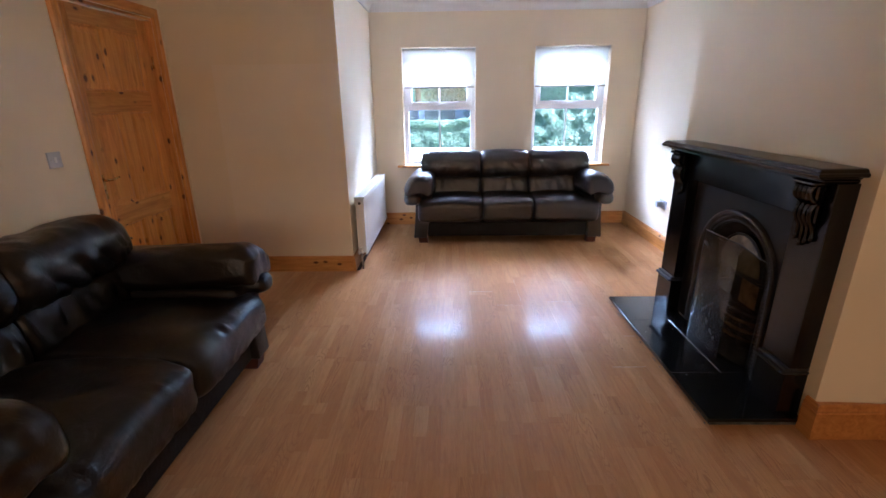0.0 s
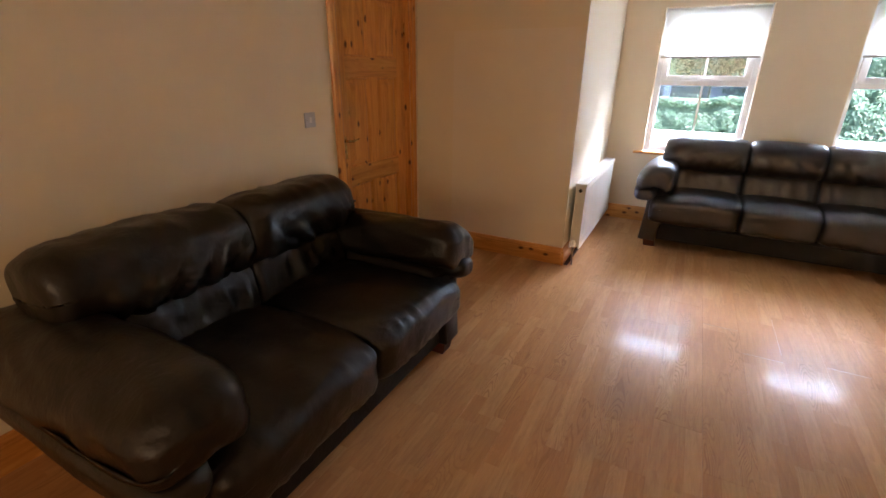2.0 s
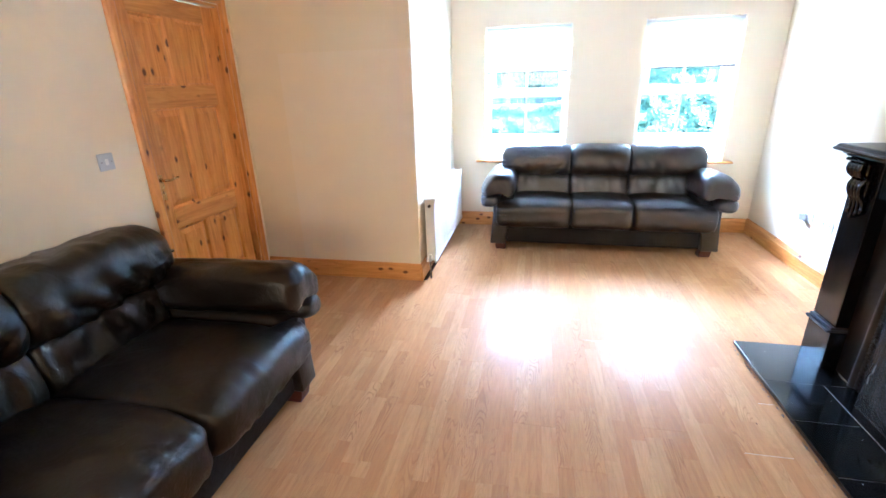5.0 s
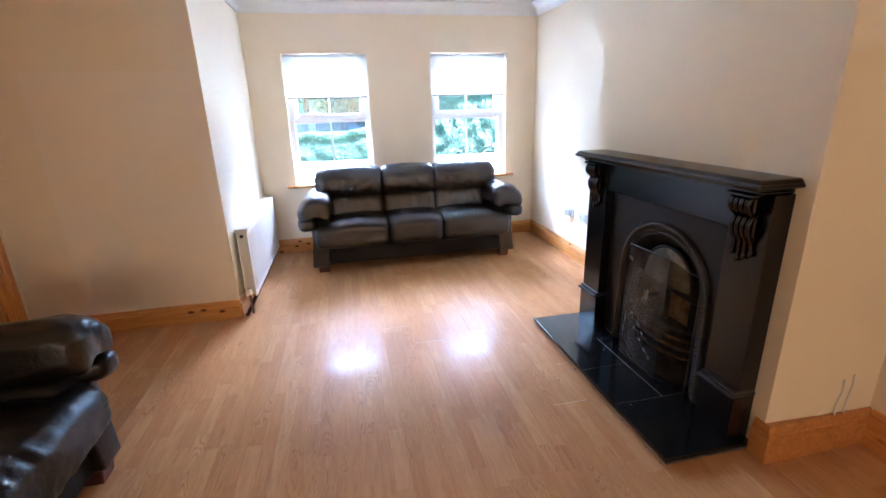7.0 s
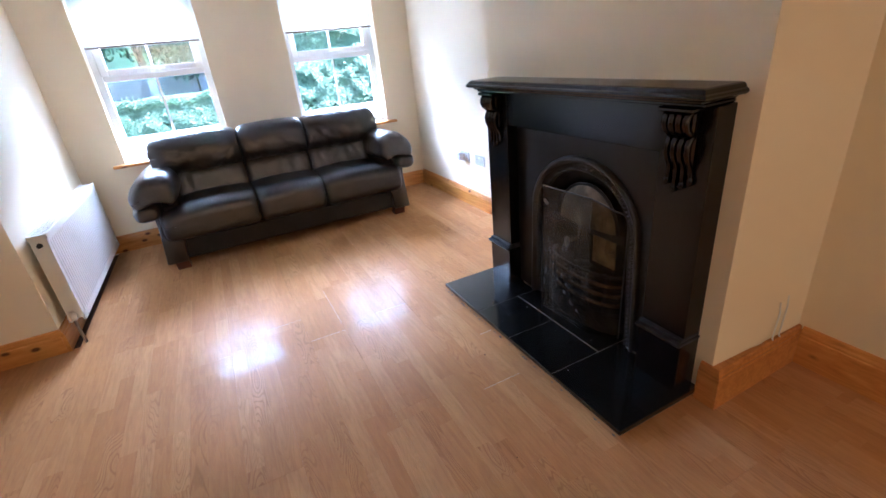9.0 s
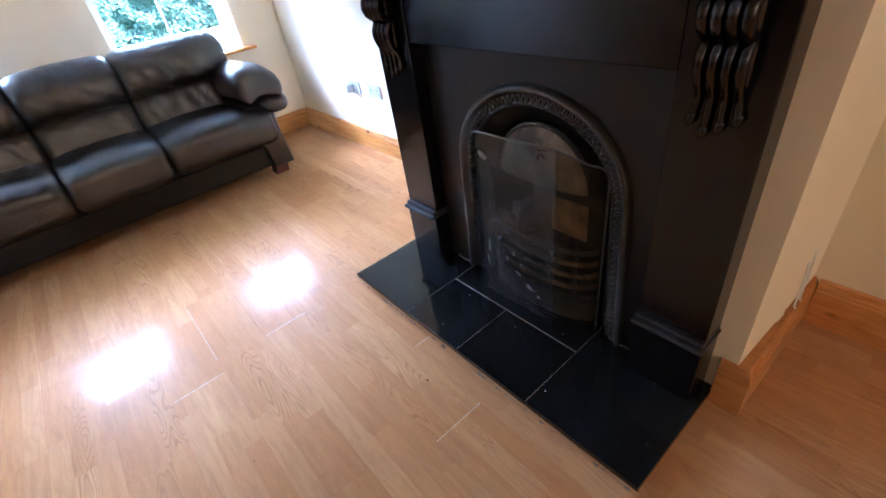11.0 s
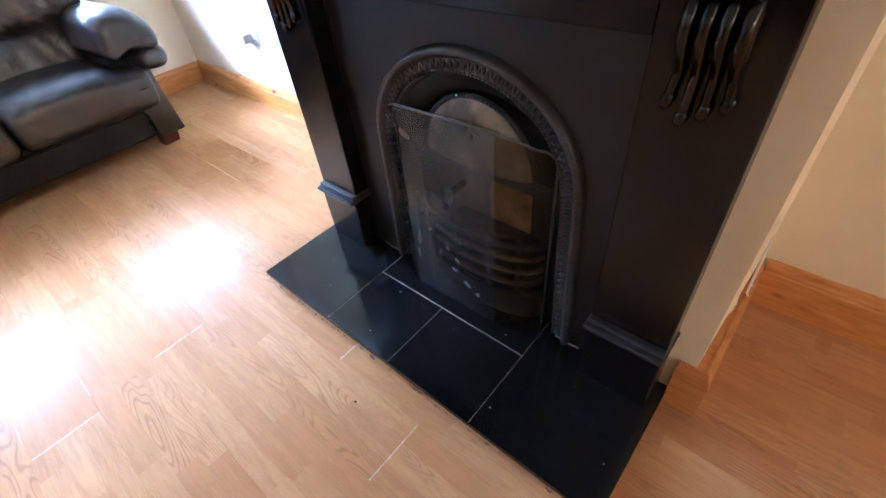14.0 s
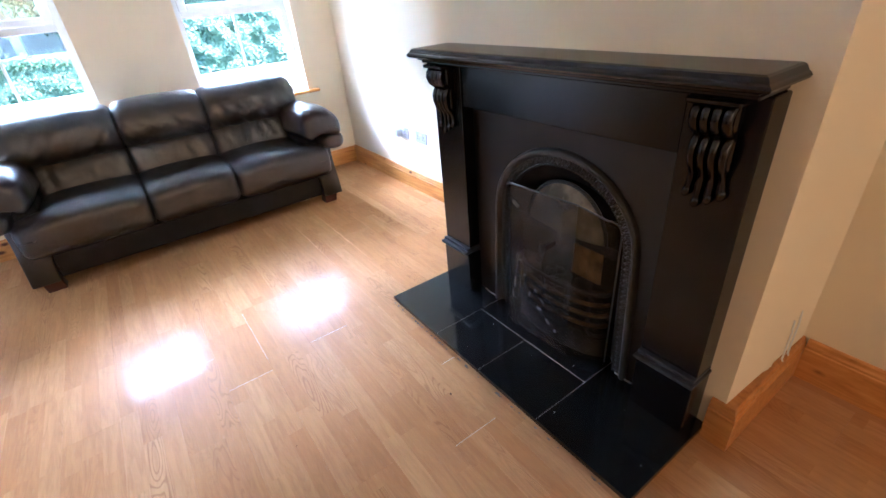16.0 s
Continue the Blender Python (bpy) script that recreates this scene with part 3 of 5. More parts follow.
def make_blind_thing(a, b, bottom):
    t = thing("roller_blind", pose((a + b) / 2, YW + 0.045, 0), "off-white fabric roller blind pulled part way down inside a window recess", "blind", "window blinds")
    W = (b - a) / 2 - 0.012
    top = HEAD - 0.028
    roll = bmesh.new()
    bmesh.ops.create_cone(roll, cap_ends=True, segments=20, radius1=0.018, radius2=0.018, depth=2 * W, matrix=pose(0, 0, top, 0, 90, 0))
    part("roller", smooth(roll), BLIND, t)
    fab = bmesh.new()
    n = 24
    for k in range(n + 1):
        x = -W + 0.012 + (2 * W - 0.024) * k / n
        for z in (bottom + 0.012, (bottom + top) / 2, top):
            fab.verts.new((x, -0.018 + 0.0015 * math.sin(k * 0.9 + z * 5), z))
    fab.verts.ensure_lookup_table()
    for k in range(n):
        for j in range(2):
            q = k * 3 + j
            fab.faces.new((fab.verts[q], fab.verts[q + 3], fab.verts[q + 4], fab.verts[q + 1]))
    part("fabric", smooth(fab), BLIND, t)
    part("bottom_bar", box(-W + 0.008, W - 0.008, -0.026, -0.010, bottom - 0.006, bottom + 0.011, 0.004, 2), make_bar_material(), t, "beige bottom bar")
    for sx in (-1, 1):
        part("bracket", box(sx * W - 0.004, sx * W + 0.004, -0.022, 0.022, top - 0.022, HEAD - 0.0015), PLASTIC, t, "small white bracket")
    part("bead_chain", tube([(W - 0.002, -0.026, top), (W - 0.001, -0.028, top - 0.35), (W - 0.001, -0.028, top - 0.72), (W - 0.004, -0.024, top - 0.74)], 0.0016, 6), PLASTIC, t, "white bead chain")
    return t


_bar = []


def make_bar_material():
    if not _bar:
        _bar.append(make_plain("beige_bar", (0.36, 0.33, 0.28), 0.6))
    return _bar[0]


make_blind_thing(*WIN[0], 1.600)
make_blind_thing(*WIN[1], 1.598)


# ---- door ----
def make_door():
    y0, y1 = DOOR0 + 0.018, DOOR1 - 0.018     # slab
    fr = thing("door_frame", pose(XL, 0, 0), "varnished pine door frame with moulded architraves", "door frame")
    fr["kind"] = "structure"
    prof = [(0.0, 0.0), (0.0, 0.014), (0.012, 0.020), (0.030, 0.017), (0.052, 0.020), (0.064, 0.019), (0.070, 0.008), (0.070, 0.0)]

    def architrave(ya, sign, top):
        bm = bmesh.new()
        rings = []
        for z in (0.0, top):
            rings.append([bm.verts.new((x + 0.0005, ya + sign * u, z + (u if z else 0))) for u, x in prof])
        k = len(prof)
        for i in range(k):
            j = (i + 1) % k
            bm.faces.new((rings[0][i], rings[0][j], rings[1][j], rings[1][i]))
        bm.faces.new(rings[0][::-1])
        bm.faces.new(rings[1])
        bmesh.ops.recalc_face_normals(bm, faces=bm.faces)
        return bm

    a0, a1, top = DOOR0 - 0.004, DOOR1 + 0.004, DOORTOP + 0.004
    part("architrave", architrave(a0 + 0.004, -1, top), PINE, fr)
    part("architrave", architrave(a1 - 0.004, 1, top), PINE, fr)
    bm = bmesh.new()
    rings = []
    for s, y in ((-1, a0 + 0.004), (1, a1 - 0.004)):
        rings.append([bm.verts.new((x + 0.0005, y + s * u, top + u)) for u, x in prof])
    for i in range(len(prof)):
        j = (i + 1) % len(prof)
        bm.faces.new((rings[0][i], rings[0][j], rings[1][j], rings[1][i]))
    bm.faces.new(rings[0][::-1])
    bm.faces.new(rings[1])
    bmesh.ops.recalc_face_normals(bm, faces=bm.faces)
    part("architrave", bm, PINE_Y, fr)
    part("jamb", boxes([(-0.135, -0.001, DOOR0, y0 - 0.003, 0, DOORTOP), (-0.135, -0.001, y1 + 0.003, DOOR1, 0, DOORTOP)]), PINE, fr)
    part("head_jamb", box(-0.135, -0.001, y0 - 0.003, y1 + 0.003, DOORTOP - 0.018, DOORTOP), PINE_Y, fr)
    part("door_stop", boxes([(-0.112, -0.092, y0 - 0.003, y0 + 0.012, 0, DOORTOP - 0.018), (-0.112, -0.092, y1 - 0.012, y1 + 0.003, 0, DOORTOP - 0.018)]), PINE, fr)
    # the leaf
    d = thing("door_1", pose(XL - 0.045, y0, 0.006), "closed knotty pine panelled door, varnished orange, with a brass lever handle", "door")
    d["kind"] = "structure"
    W, Hh, th = y1 - y0, DOORTOP - 0.018 - 0.010, 0.040
    st = 0.105
    mid0, mid1 = W / 2 - 0.048, W / 2 + 0.048
    rails = [(0, 0.21), (0.655, 0.785), (1.405, 1.535), (Hh - 0.105, Hh)]
    for ya, yb in ((0, st), (W - st, W)):
        part("stile", box(-th, 0, ya, yb, 0, Hh, 0.002), PINE, d)
    for k, (z0, z1) in enumerate(rails):
        part("rail", box(-th + .001, -0.0005, st, W - st, z0, z1, 0.001), PINE_Y, d)
    for k in range(3):
        part("muntin", box(-th + .001, -0.0005, mid0, mid1, rails[k][1], rails[k + 1][0], 0.001), PINE, d)
    for k in range(3):
        za, zb = rails[k][1], rails[k + 1][0]
        for ya, yb in ((st, mid0), (mid1, W - st)):
            bm = bmesh.new()

            def ring(inset, x):
                return [bm.verts.new((x, y, z)) for y, z in ((ya + inset, za + inset), (yb - inset, za + inset), (yb - inset, zb - inset), (ya + inset, zb - inset))]

            steps = [ring(0.0, -0.002), ring(0.006, -0.003), ring(0.013, -0.012), ring(0.018, -0.016), ring(0.048, -0.009), ring(0.051, -0.006)]
            for u, w in zip(steps, steps[1:]):
                for i in range(4):
                    bm.faces.new((u[i], u[(i + 1) % 4], w[(i + 1) % 4], w[i]))
            bm.faces.new(steps[-1])
            back = [bm.verts.new((-th + 0.008, y, z)) for y, z in ((ya, za), (yb, za), (yb, zb), (ya, zb))]
            bm.faces.new(back[::-1])
            bmesh.ops.recalc_face_normals(bm, faces=bm.faces)
            part("raised_panel", bm, PINE, d)
    # lever handle on a backplate
    hz, hy = 0.985, 0.052
    plate = box(0.0005, 0.006, hy - 0.020, hy + 0.020, hz - 0.125, hz + 0.035, 0.003, 2)
    hp = part("handle_plate", plate, BRASS, d, "worn brass handle plate")
    part("keyhole", box(0.0062, 0.0068, hy - 0.003, hy + 0.003, hz - 0.085, hz - 0.062), DARK_PLASTIC, hp)
    part("door_handle", tube([(0.004, hy, hz), (0.034, hy, hz), (0.046, hy + 0.010, hz), (0.048, hy + 0.035, hz - 0.002), (0.047, hy + 0.075, hz + 0.003), (0.044, hy + 0.105, hz + 0.006)], 0.0095, 10, 0.006), BRASS, d, "brass lever handle")
    for z in (0.22, 1.75):
        hb = bmesh.new()
        bmesh.ops.create_cone(hb, cap_ends=True, segments=10, radius1=0.006, radius2=0.006, depth=0.09, matrix=pose(0.006, W + 0.002, z))
        part("hinge", smooth(hb), BRASS, d, "brass hinge knuckle")


make_door()


# ---- sofas ----
def folds_on(bm, amount, freq, seed, weight, lean=0.35):
    """Gathered folds that run up and down the face, sharp in their valleys."""
    bm.normal_update()
    moves = []
    for v in bm.verts:
        c = v.co
        w = weight(c)
        if w <= 0:
            moves.append(None)
            continue
        u = c.x + lean * c.z + 0.05 * noise.noise(Vector((c.x * 4 + seed, c.z * 5, 1.3)))
        n1 = noise.noise(Vector((u * freq + seed * 3.1, c.z * 2.0, c.y * 2.0)))
        n2 = noise.noise(Vector((u * freq * 2.1 + seed, c.z * 3.1 + 5, 0)))
        f = 1 - abs(n1) * 3.2
        g = 1 - abs(n2) * 3.0
        moves.append(-v.normal * amount * w * (max(0, f) ** 1.3 + 0.28 * max(0, g) ** 1.3))
    for v, d in zip(bm.verts, moves):
        if d is not None:
            v.co += d
    return bm


def make_sofa(m, seats, seat_w, depth, label, seed, folds=1.0, over=0.15, spread=0.0, lift=0.0, leather=LEATHER):
    """Width along x, front towards -y, origin on the floor under the middle of the front edge."""
    s = thing("sofa", m, label, "sofa", "leather suite")
    w = seats * seat_w / 2
    rnd = random.Random(seed)
    yb = depth - 0.45                     # face of the lower back cushions
    part("base_frame", box(-w - 0.06, w + 0.06, 0.186, depth - 0.05, 0.085, 0.30, 0.02, 2), LEATHER_PANEL, s, "dark leather apron under the seats")
    part("back_frame", shift(pillow((w + 0.12, 0.070, 0.345), 10, 8), pose(0, depth - 0.11, 0.42, -6)), LEATHER_PANEL, s, "dark leather outer back")
    ly = (yb + 0.13) / 2                  # half length of a seat cushion
    for i in range(seats):
        hw = seat_w / 2
        cx = -w + (i + 0.5) * seat_w
        wl = 0.150 if i == 0 else 0.0
        wr = 0.150 if i == seats - 1 else 0.0
        bm = pillow((hw + 0.004, ly, 0.108), 40, 3.9, 'x', 9.0)
        for v in bm.verts:
            c = v.co
            f = max(0.0, min(1.0, (-c.y - (ly - 0.125)) / 0.03))
            if c.x < 0 and wl:
                c.x -= wl * f * min(1, -c.x / hw * 1.2)
            if c.x > 0 and wr:
                c.x += wr * f * min(1, c.x / hw * 1.2)
            front = max(0.0, (-c.y - ly * 0.3) / (ly * 0.7))
            if c.z > 0:
                c.z += 0.034 * math.cos(min(1.0, abs(c.x) / (hw + 0.16)) * math.pi / 2) - 0.020 * front ** 3
            else:
                c.z *= 1.0 + 0.48 * front
        crease(bm, 0.005 * folds, (5, 3, 6), rnd.random() * 20)
        ph = rnd.random() * 9
        for v in bm.verts:
            g = math.exp(-((v.co.y + ly - 0.030) / 0.030) ** 2)
            q = noise.noise(Vector((v.co.x * 30 + ph, 0, 0)))
            v.co.z += 0.0095 * g * q * folds
        part("seat_cushion", shift(bm, pose(cx, ly - 0.004, 0.362)), leather, s, "soft seat cushion with a gathered front edge")
    part("seat_welt", tube([(-w - 0.055, 0.098, 0.222), (0, 0.096, 0.222), (w + 0.055, 0.098, 0.222)], 0.009, 8), LEATHER_PANEL, s, "piped seam under the seats")
    part("front_rail", box(-w - 0.055, w + 0.055, 0.100, 0.185, 0.066, 0.262, 0.010, 2), LEATHER_PANEL, s, "padded leather front rail")
    for i in range(seats):
        cx = -w + (i + 0.5) * seat_w
        end = i in (0, seats - 1)
        side = -1 if i == 0 else 1
        bm = pillow((seat_w / 2 + 0.002, 0.110, 0.135), 22, 3.6, 'x', 8.0)
        folds_on(bm, 0.012 * folds, 15.0, rnd.random() * 9, lambda c: (1.0 if c.y < 0 else 0) * max(0.0, 1 - abs(2 * c.x / seat_w) ** 8), 0.15)
        part("lumbar_cushion", shift(bm, pose(cx, yb + 0.115, 0.535, -12)), leather, s, "lower back cushion with gathered folds")
        hw = seat_w / 2 + (over / 2 if end else 0)
        bm = pillow((hw + 0.003, 0.168, 0.158), 36, 3.2, 'x', 8.0)
        for v in bm.verts:
            c = v.co
            k = (c.z + 0.158) / 0.316
            if c.y < 0:
                c.y -= 0.040 * math.sin(math.pi * min(1, max(0, k)) ** 0.8)
            else:
                c.y *= 0.8
            if c.z > 0:
                c.z += 0.008 * math.cos(min(1, abs(c.x) / hw) * math.pi / 2)
            if end and side * c.x > hw * 0.45:
                q = (side * c.x - hw * 0.45) / (hw * 0.55)
                c.y += 0.030 * q * q
                c.z -= 0.012 * q * q * (1 if c.z > 0 else -0.4)
        crease(bm, 0.009 * folds, (5, 4, 3.0), rnd.random() * 20)
        folds_on(bm, 0.020 * folds, 13.0, rnd.random() * 9, lambda c, hw=hw: (1.0 if c.y < 0.02 else 0) * max(0.0, min(1.0, (0.06 - c.z) / 0.15)) * max(0.0, 1 - abs(c.x / hw) ** 6), 0.6 * side)
        part("back_cushion", shift(bm, pose(cx + (side * over / 2 if end else 0), yb + 0.190, 0.768 + lift, -8)), leather, s, "full upper back cushion with soft folds")
    al = depth / 2 - 0.035
    for sx in (-1, 1):
        arm = part("arm", shift(pillow((0.075, al - 0.03, 0.215), 8, 9), pose(sx * (w + 0.070 + 2 * spread), al + 0.07, 0.300)), LEATHER_PANEL, s, "leather arm panel")
        bm = bmesh.new()
        xi, xo = w - 0.010, w + 0.172
        pts = [(xi + 0.070, 0.06), (xo + 0.030, 0.06), (xo + 0.018, 0.20), (xo + 0.006, 0.34), (xo + 0.004, 0.45), (xi + 0.01, 0.45), (xi + 0.02, 0.28), (xi + 0.055, 0.20)]
        fv = [bm.verts.new((sx * px, 0.058, pz)) for px, pz in pts]
        bv = [bm.verts.new((sx * px, 0.140, pz)) for px, pz in pts]
        bm.faces.new(fv)
        bm.faces.new(bv[::-1])
        for i in range(len(pts)):
            j = (i + 1) % len(pts)
            bm.faces.new((fv[i], fv[j], bv[j], bv[i]))
        bmesh.ops.recalc_face_normals(bm, faces=bm.faces)
        bmesh.ops.bevel(bm, geom=bm.edges[:], offset=0.010, segments=2, profile=0.5, affect="EDGES")
        part("front_facing", smooth(bm), leather, arm, "shaped leather facing over the foot")
        bm = pillow((0.100, al + 0.014, 0.072), 14, 2.6, 'y', 4.5)
        crease(bm, 0.004, (5, 3, 5), rnd.random() * 20)
        part("lower_roll", shift(bm, pose(sx * (w + 0.205 + spread), al + 0.016, 0.478, 0, sx * 4)), leather, arm, "padded roll under the arm cushion")
        bm = pillow((0.162, al + 0.016, 0.092), 26, 3.2, 'y', 6.5)
        for v in bm.verts:
            c = v.co
            u = c.x * sx
            if c.z > 0:
                c.z -= 2.3 * max(0, u + 0.03) ** 2 + 1.2 * max(0, -u - 0.06) ** 2
            else:
                c.z -= 1.7 * max(0, u + 0.03) ** 2
                c.z -= 0.050 * min(1.0, max(0.0, -u / 0.09)) ** 1.5
            if -c.y > al - 0.10:
                c.z -= 0.028 * ((-c.y - al + 0.10) / 0.11) ** 2
        crease(bm, 0.009 * folds, (6, 3, 7), rnd.random() * 20)
        ph = rnd.random() * 9
        for v in bm.verts:
            g = math.exp(-((v.co.y + al - 0.03) / 0.035) ** 2)
            v.co.y += 0.010 * g * noise.noise(Vector((v.co.x * 26 + ph, v.co.z * 8, 0)))
            v.co.z += 0.006 * g * noise.noise(Vector((v.co.x * 20 + ph, 4, 0)))
        part("arm_cushion", shift(bm, pose(sx * (w + 0.140 + spread), al + 0.018, 0.636, -2.2, sx * 5)), leather, arm, "plump arm cushion that droops outwards")
        for y in (0.072, depth - 0.16):
            xa, xb = sx * (w + 0.060), sx * (w + 0.155)
            bm = box(min(xa, xb), max(xa, xb), y, y + 0.090, 0.0, 0.064, 0.006, 2)
            for v in bm.verts:
                if v.co.z < 0.02:
                    v.co.x += -sx * 0.006
                    v.co.y += 0.006 if y < 0.2 else -0.006
            part("foot", bm, FOOT_WOOD, s, "red-brown stained wooden foot")
    part("under_lining", box(-w, w, 0.20, depth - 0.08, 0.078, 0.0845), LINING, s)
    return s


make_sofa(pose(0.750, 5.285, 0), 3, 0.530, 0.86, "dark brown leather three-seat sofa in front of the windows", 11, 0.6, 0.13)
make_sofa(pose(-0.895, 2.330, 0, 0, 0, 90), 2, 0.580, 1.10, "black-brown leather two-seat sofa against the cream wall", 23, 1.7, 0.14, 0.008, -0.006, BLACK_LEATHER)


# ---- radiator ----
def make_radiator():
    y0, y1, z0, z1 = 4.625, 5.975, 0.125, 0.655
    x0, x1 = XN + 0.030, -0.618
    r = thing("radiator", pose(0, 0, 0), "white enamelled double panel radiator on the wall beside the windows", "radiator")
    for nm, xa, xb in (("front_panel", x1 - 0.014, x1), ("rear_panel", x0, x0 + 0.014)):
        bm = bmesh.new()
        n = 36
        prof = []
        front = nm == "front_panel"
        ys = []
        for k in range(n):
            c = y0 + 0.03 + (y1 - y0 - 0.06) * (k + 0.5) / n
            ys += [(c - 0.012, 0), (c - 0.006, 1), (c + 0.006, 1), (c + 0.012, 0)]
        ys = [(y0, 0)] + ys + [(y1, 0)]
        d = 0.005
        grid = []
        for y, up in ys:
            xx = xb if front else xa
            sgn = -1 if front else 1
            col = []
            for z, e in ((z0, 0), (z0 + 0.035, 0), (z0 + 0.05, 1), (z1 - 0.05, 1), (z1 - 0.035, 0), (z1 - 0.003, 0)):
                col.append(bm.verts.new((xx + sgn * d * (0 if up * e else 1) * (1 if e else 0.0), y, z)))
            grid.append(col)
        for a, b in zip(grid, grid[1:]):
            for i in range(5):
                bm.faces.new((a[i], b[i], b[i + 1], a[i + 1]))
        merge(bm, box(xa + (0.0 if front else 0.006), xb - (0.006 if front else 0.0), y0, y1, z0, z1))
        bmesh.ops.recalc_face_normals(bm, faces=bm.faces)
        part(nm, bm, RAD_PAINT, r, "pressed steel panel with shallow upright ribs")
    fins = bmesh.new()
    for k in range(60):
        y = y0 + 0.03 + k * (y1 - y0 - 0.06) / 59
        add_box(fins, x0 + 0.016, x1 - 0.016, y - 0.0008, y + 0.0008, z0 + 0.04, z1 - 0.03)
    part("fins", fins, RAD_PAINT, r)["kind"] = "stuff"
    part("top_grille", boxes([(x0 - 0.002, x1 + 0.002, y0 + 0.002, y0 + 0.012, z1 - 0.02, z1 + 0.004)] +
                             [(x0, x1, y0 + 0.02 + k * 0.0262, y0 + 0.036 + k * 0.0262, z1 + 0.001, z1 + 0.003) for k in range(50)] +
                             [(x0 - 0.002, x0 + 0.010, y0, y1, z1 - 0.006, z1 + 0.004), (x1 - 0.010, x1 + 0.002, y0, y1, z1 - 0.006, z1 + 0.004)]), RAD_PAINT, r, "slotted top grille")
    for y in (y0 - 0.003, y1 + 0.001):
        part("end_panel", box(x0 + 0.006, x1 - 0.004, y, y + 0.002, z0 + 0.02, z1 - 0.004), RAD_PAINT, r, "white end cover")
    xm = (x0 + x1) / 2
    bm = bmesh.new()
    bmesh.ops.create_cone(bm, cap_ends=True, segments=16, radius1=0.014, radius2=0.012, depth=0.014, matrix=pose(xm, y0 - 0.010, z1 - 0.05, 90))
    part("bleed_plug", smooth(bm), DARK_PLASTIC, r, "round bleed plug")
    bm = bmesh.new()
    bmesh.ops.create_cone(bm, cap_ends=True, segments=16, radius1=0.012, radius2=0.012, depth=0.05, matrix=pose(xm, y0 - 0.020, z0 + 0.045, 90))
    bmesh.ops.create_cone(bm, cap_ends=True, segments=16, radius1=0.017, radius2=0.015, depth=0.05, matrix=pose(xm, y0 - 0.040, z0 + 0.055))
    part("valve", smooth(bm), RAD_PAINT, r, "white valve cap")
    part("pipe", tube([(xm, y0 - 0.040, z0 + 0.03), (xm, y0 - 0.040, z0 - 0.03), (xm + 0.004, y0 - 0.040, 0.0)], 0.0078, 10), COPPER, r, "dark supply pipe into the floor")
    for y in (y0 + 0.2, y1 - 0.2):
        part("wall_bracket", box(XN + 0.0005, x0 + 0.001, y - 0.015, y + 0.015, z0 + 0.1, z1 - 0.1), RAD_PAINT, r, "steel wall bracket")


make_radiator()


# ---- electrical plates ----
def make_switch():
    s = thing("light_switch", pose(XL + 0.0005, 3.257, 1.167), "white plastic single light switch on the cream wall by the door", "light switch")
    part("plate", box(0, 0.009, -0.044, 0.044, -0.044, 0.044, 0.003, 2), GREY_PLASTIC, s)
    part("rocker", box(0.009, 0.0125, -0.010, 0.010, -0.016, 0.016, 0.0015), PLASTIC, s)
    for y in (-0.030, 0.030):
        bm = bmesh.new()
        bmesh.ops.create_cone(bm, cap_ends=True, segments=10, radius1=0.003, radius2=0.003, depth=0.002, matrix=pose(0.0095, y, 0, 0, 90, 0))
        part("screw", bm, CHROME, s, "small steel screw")


def make_socket(y, plug):
    s = thing("wall_socket", pose(XR - 0.0005, y, 0.445),
              "white plastic double socket holding a grey plug" if plug else "white plastic double socket above the pine skirting", "wall socket", "wall sockets")
    part("plate", box(-0.009, 0, -0.073, 0.073, -0.043, 0.043, 0.003, 2), GREY_PLASTIC, s)
    for k, yy in enumerate((-0.038, 0.038)):
        part("socket_holes", boxes([(-0.0096, -0.0091, yy - 0.0035, yy + 0.0035, 0.004, 0.014), (-0.0096, -0.0091, yy - 0.014, yy - 0.007, -0.014, -0.008), (-0.0096, -0.0091, yy + 0.007, yy + 0.014, -0.014, -0.008)]), DARK_PLASTIC, s, "dark pin holes")
        part("socket_switch", box(-0.0125, -0.009, yy * 0.30 - 0.006, yy * 0.30 + 0.006, 0.016, 0.034, 0.001), PLASTIC, s)
    if plug:
        bm = box(-0.058, -0.010, 0.010, 0.066, -0.032, 0.026, 0.008, 2)
        part("plug", bm, GREY_PLASTIC, s, "grey-white plug-in unit")


make_switch()
make_socket(5.185, True)
make_socket(4.930, False)


def make_cable(y, top, name_label):
    c = thing("cable", pose(0, 0, 0), name_label, "cable", "loose cables")
    x = y
    part("cable_sheath", tube([(x, YC0 + 0.006, top), (x + 0.003, YC0 + 0.002, top - 0.05), (x - 0.010, YC0 - 0.001, top - 0.10), (x - 0.022, YC0 - 0.004, 0.183), (x - 0.026, YC0 - 0.010, 0.178)], 0.0032, 8), PLASTIC, c, "thin white sheath")


make_cable(2.105, 0.335, "thin white cable end that leaves the cream wall above the skirting")
make_cable(2.150, 0.355, "thin white cable end beside another, bent over the skirting")


# ---- fireplace ----
def arch_points(half, spring, top, n=24, yc=3.131):
    """Outline (y, z) of an arch from the foot on one side over the top to the other foot, without the feet."""
    return [(yc + half * math.cos(t), spring + (top - spring) * math.sin(t)) for t in [math.pi * k / n for k in range(n + 1)]]


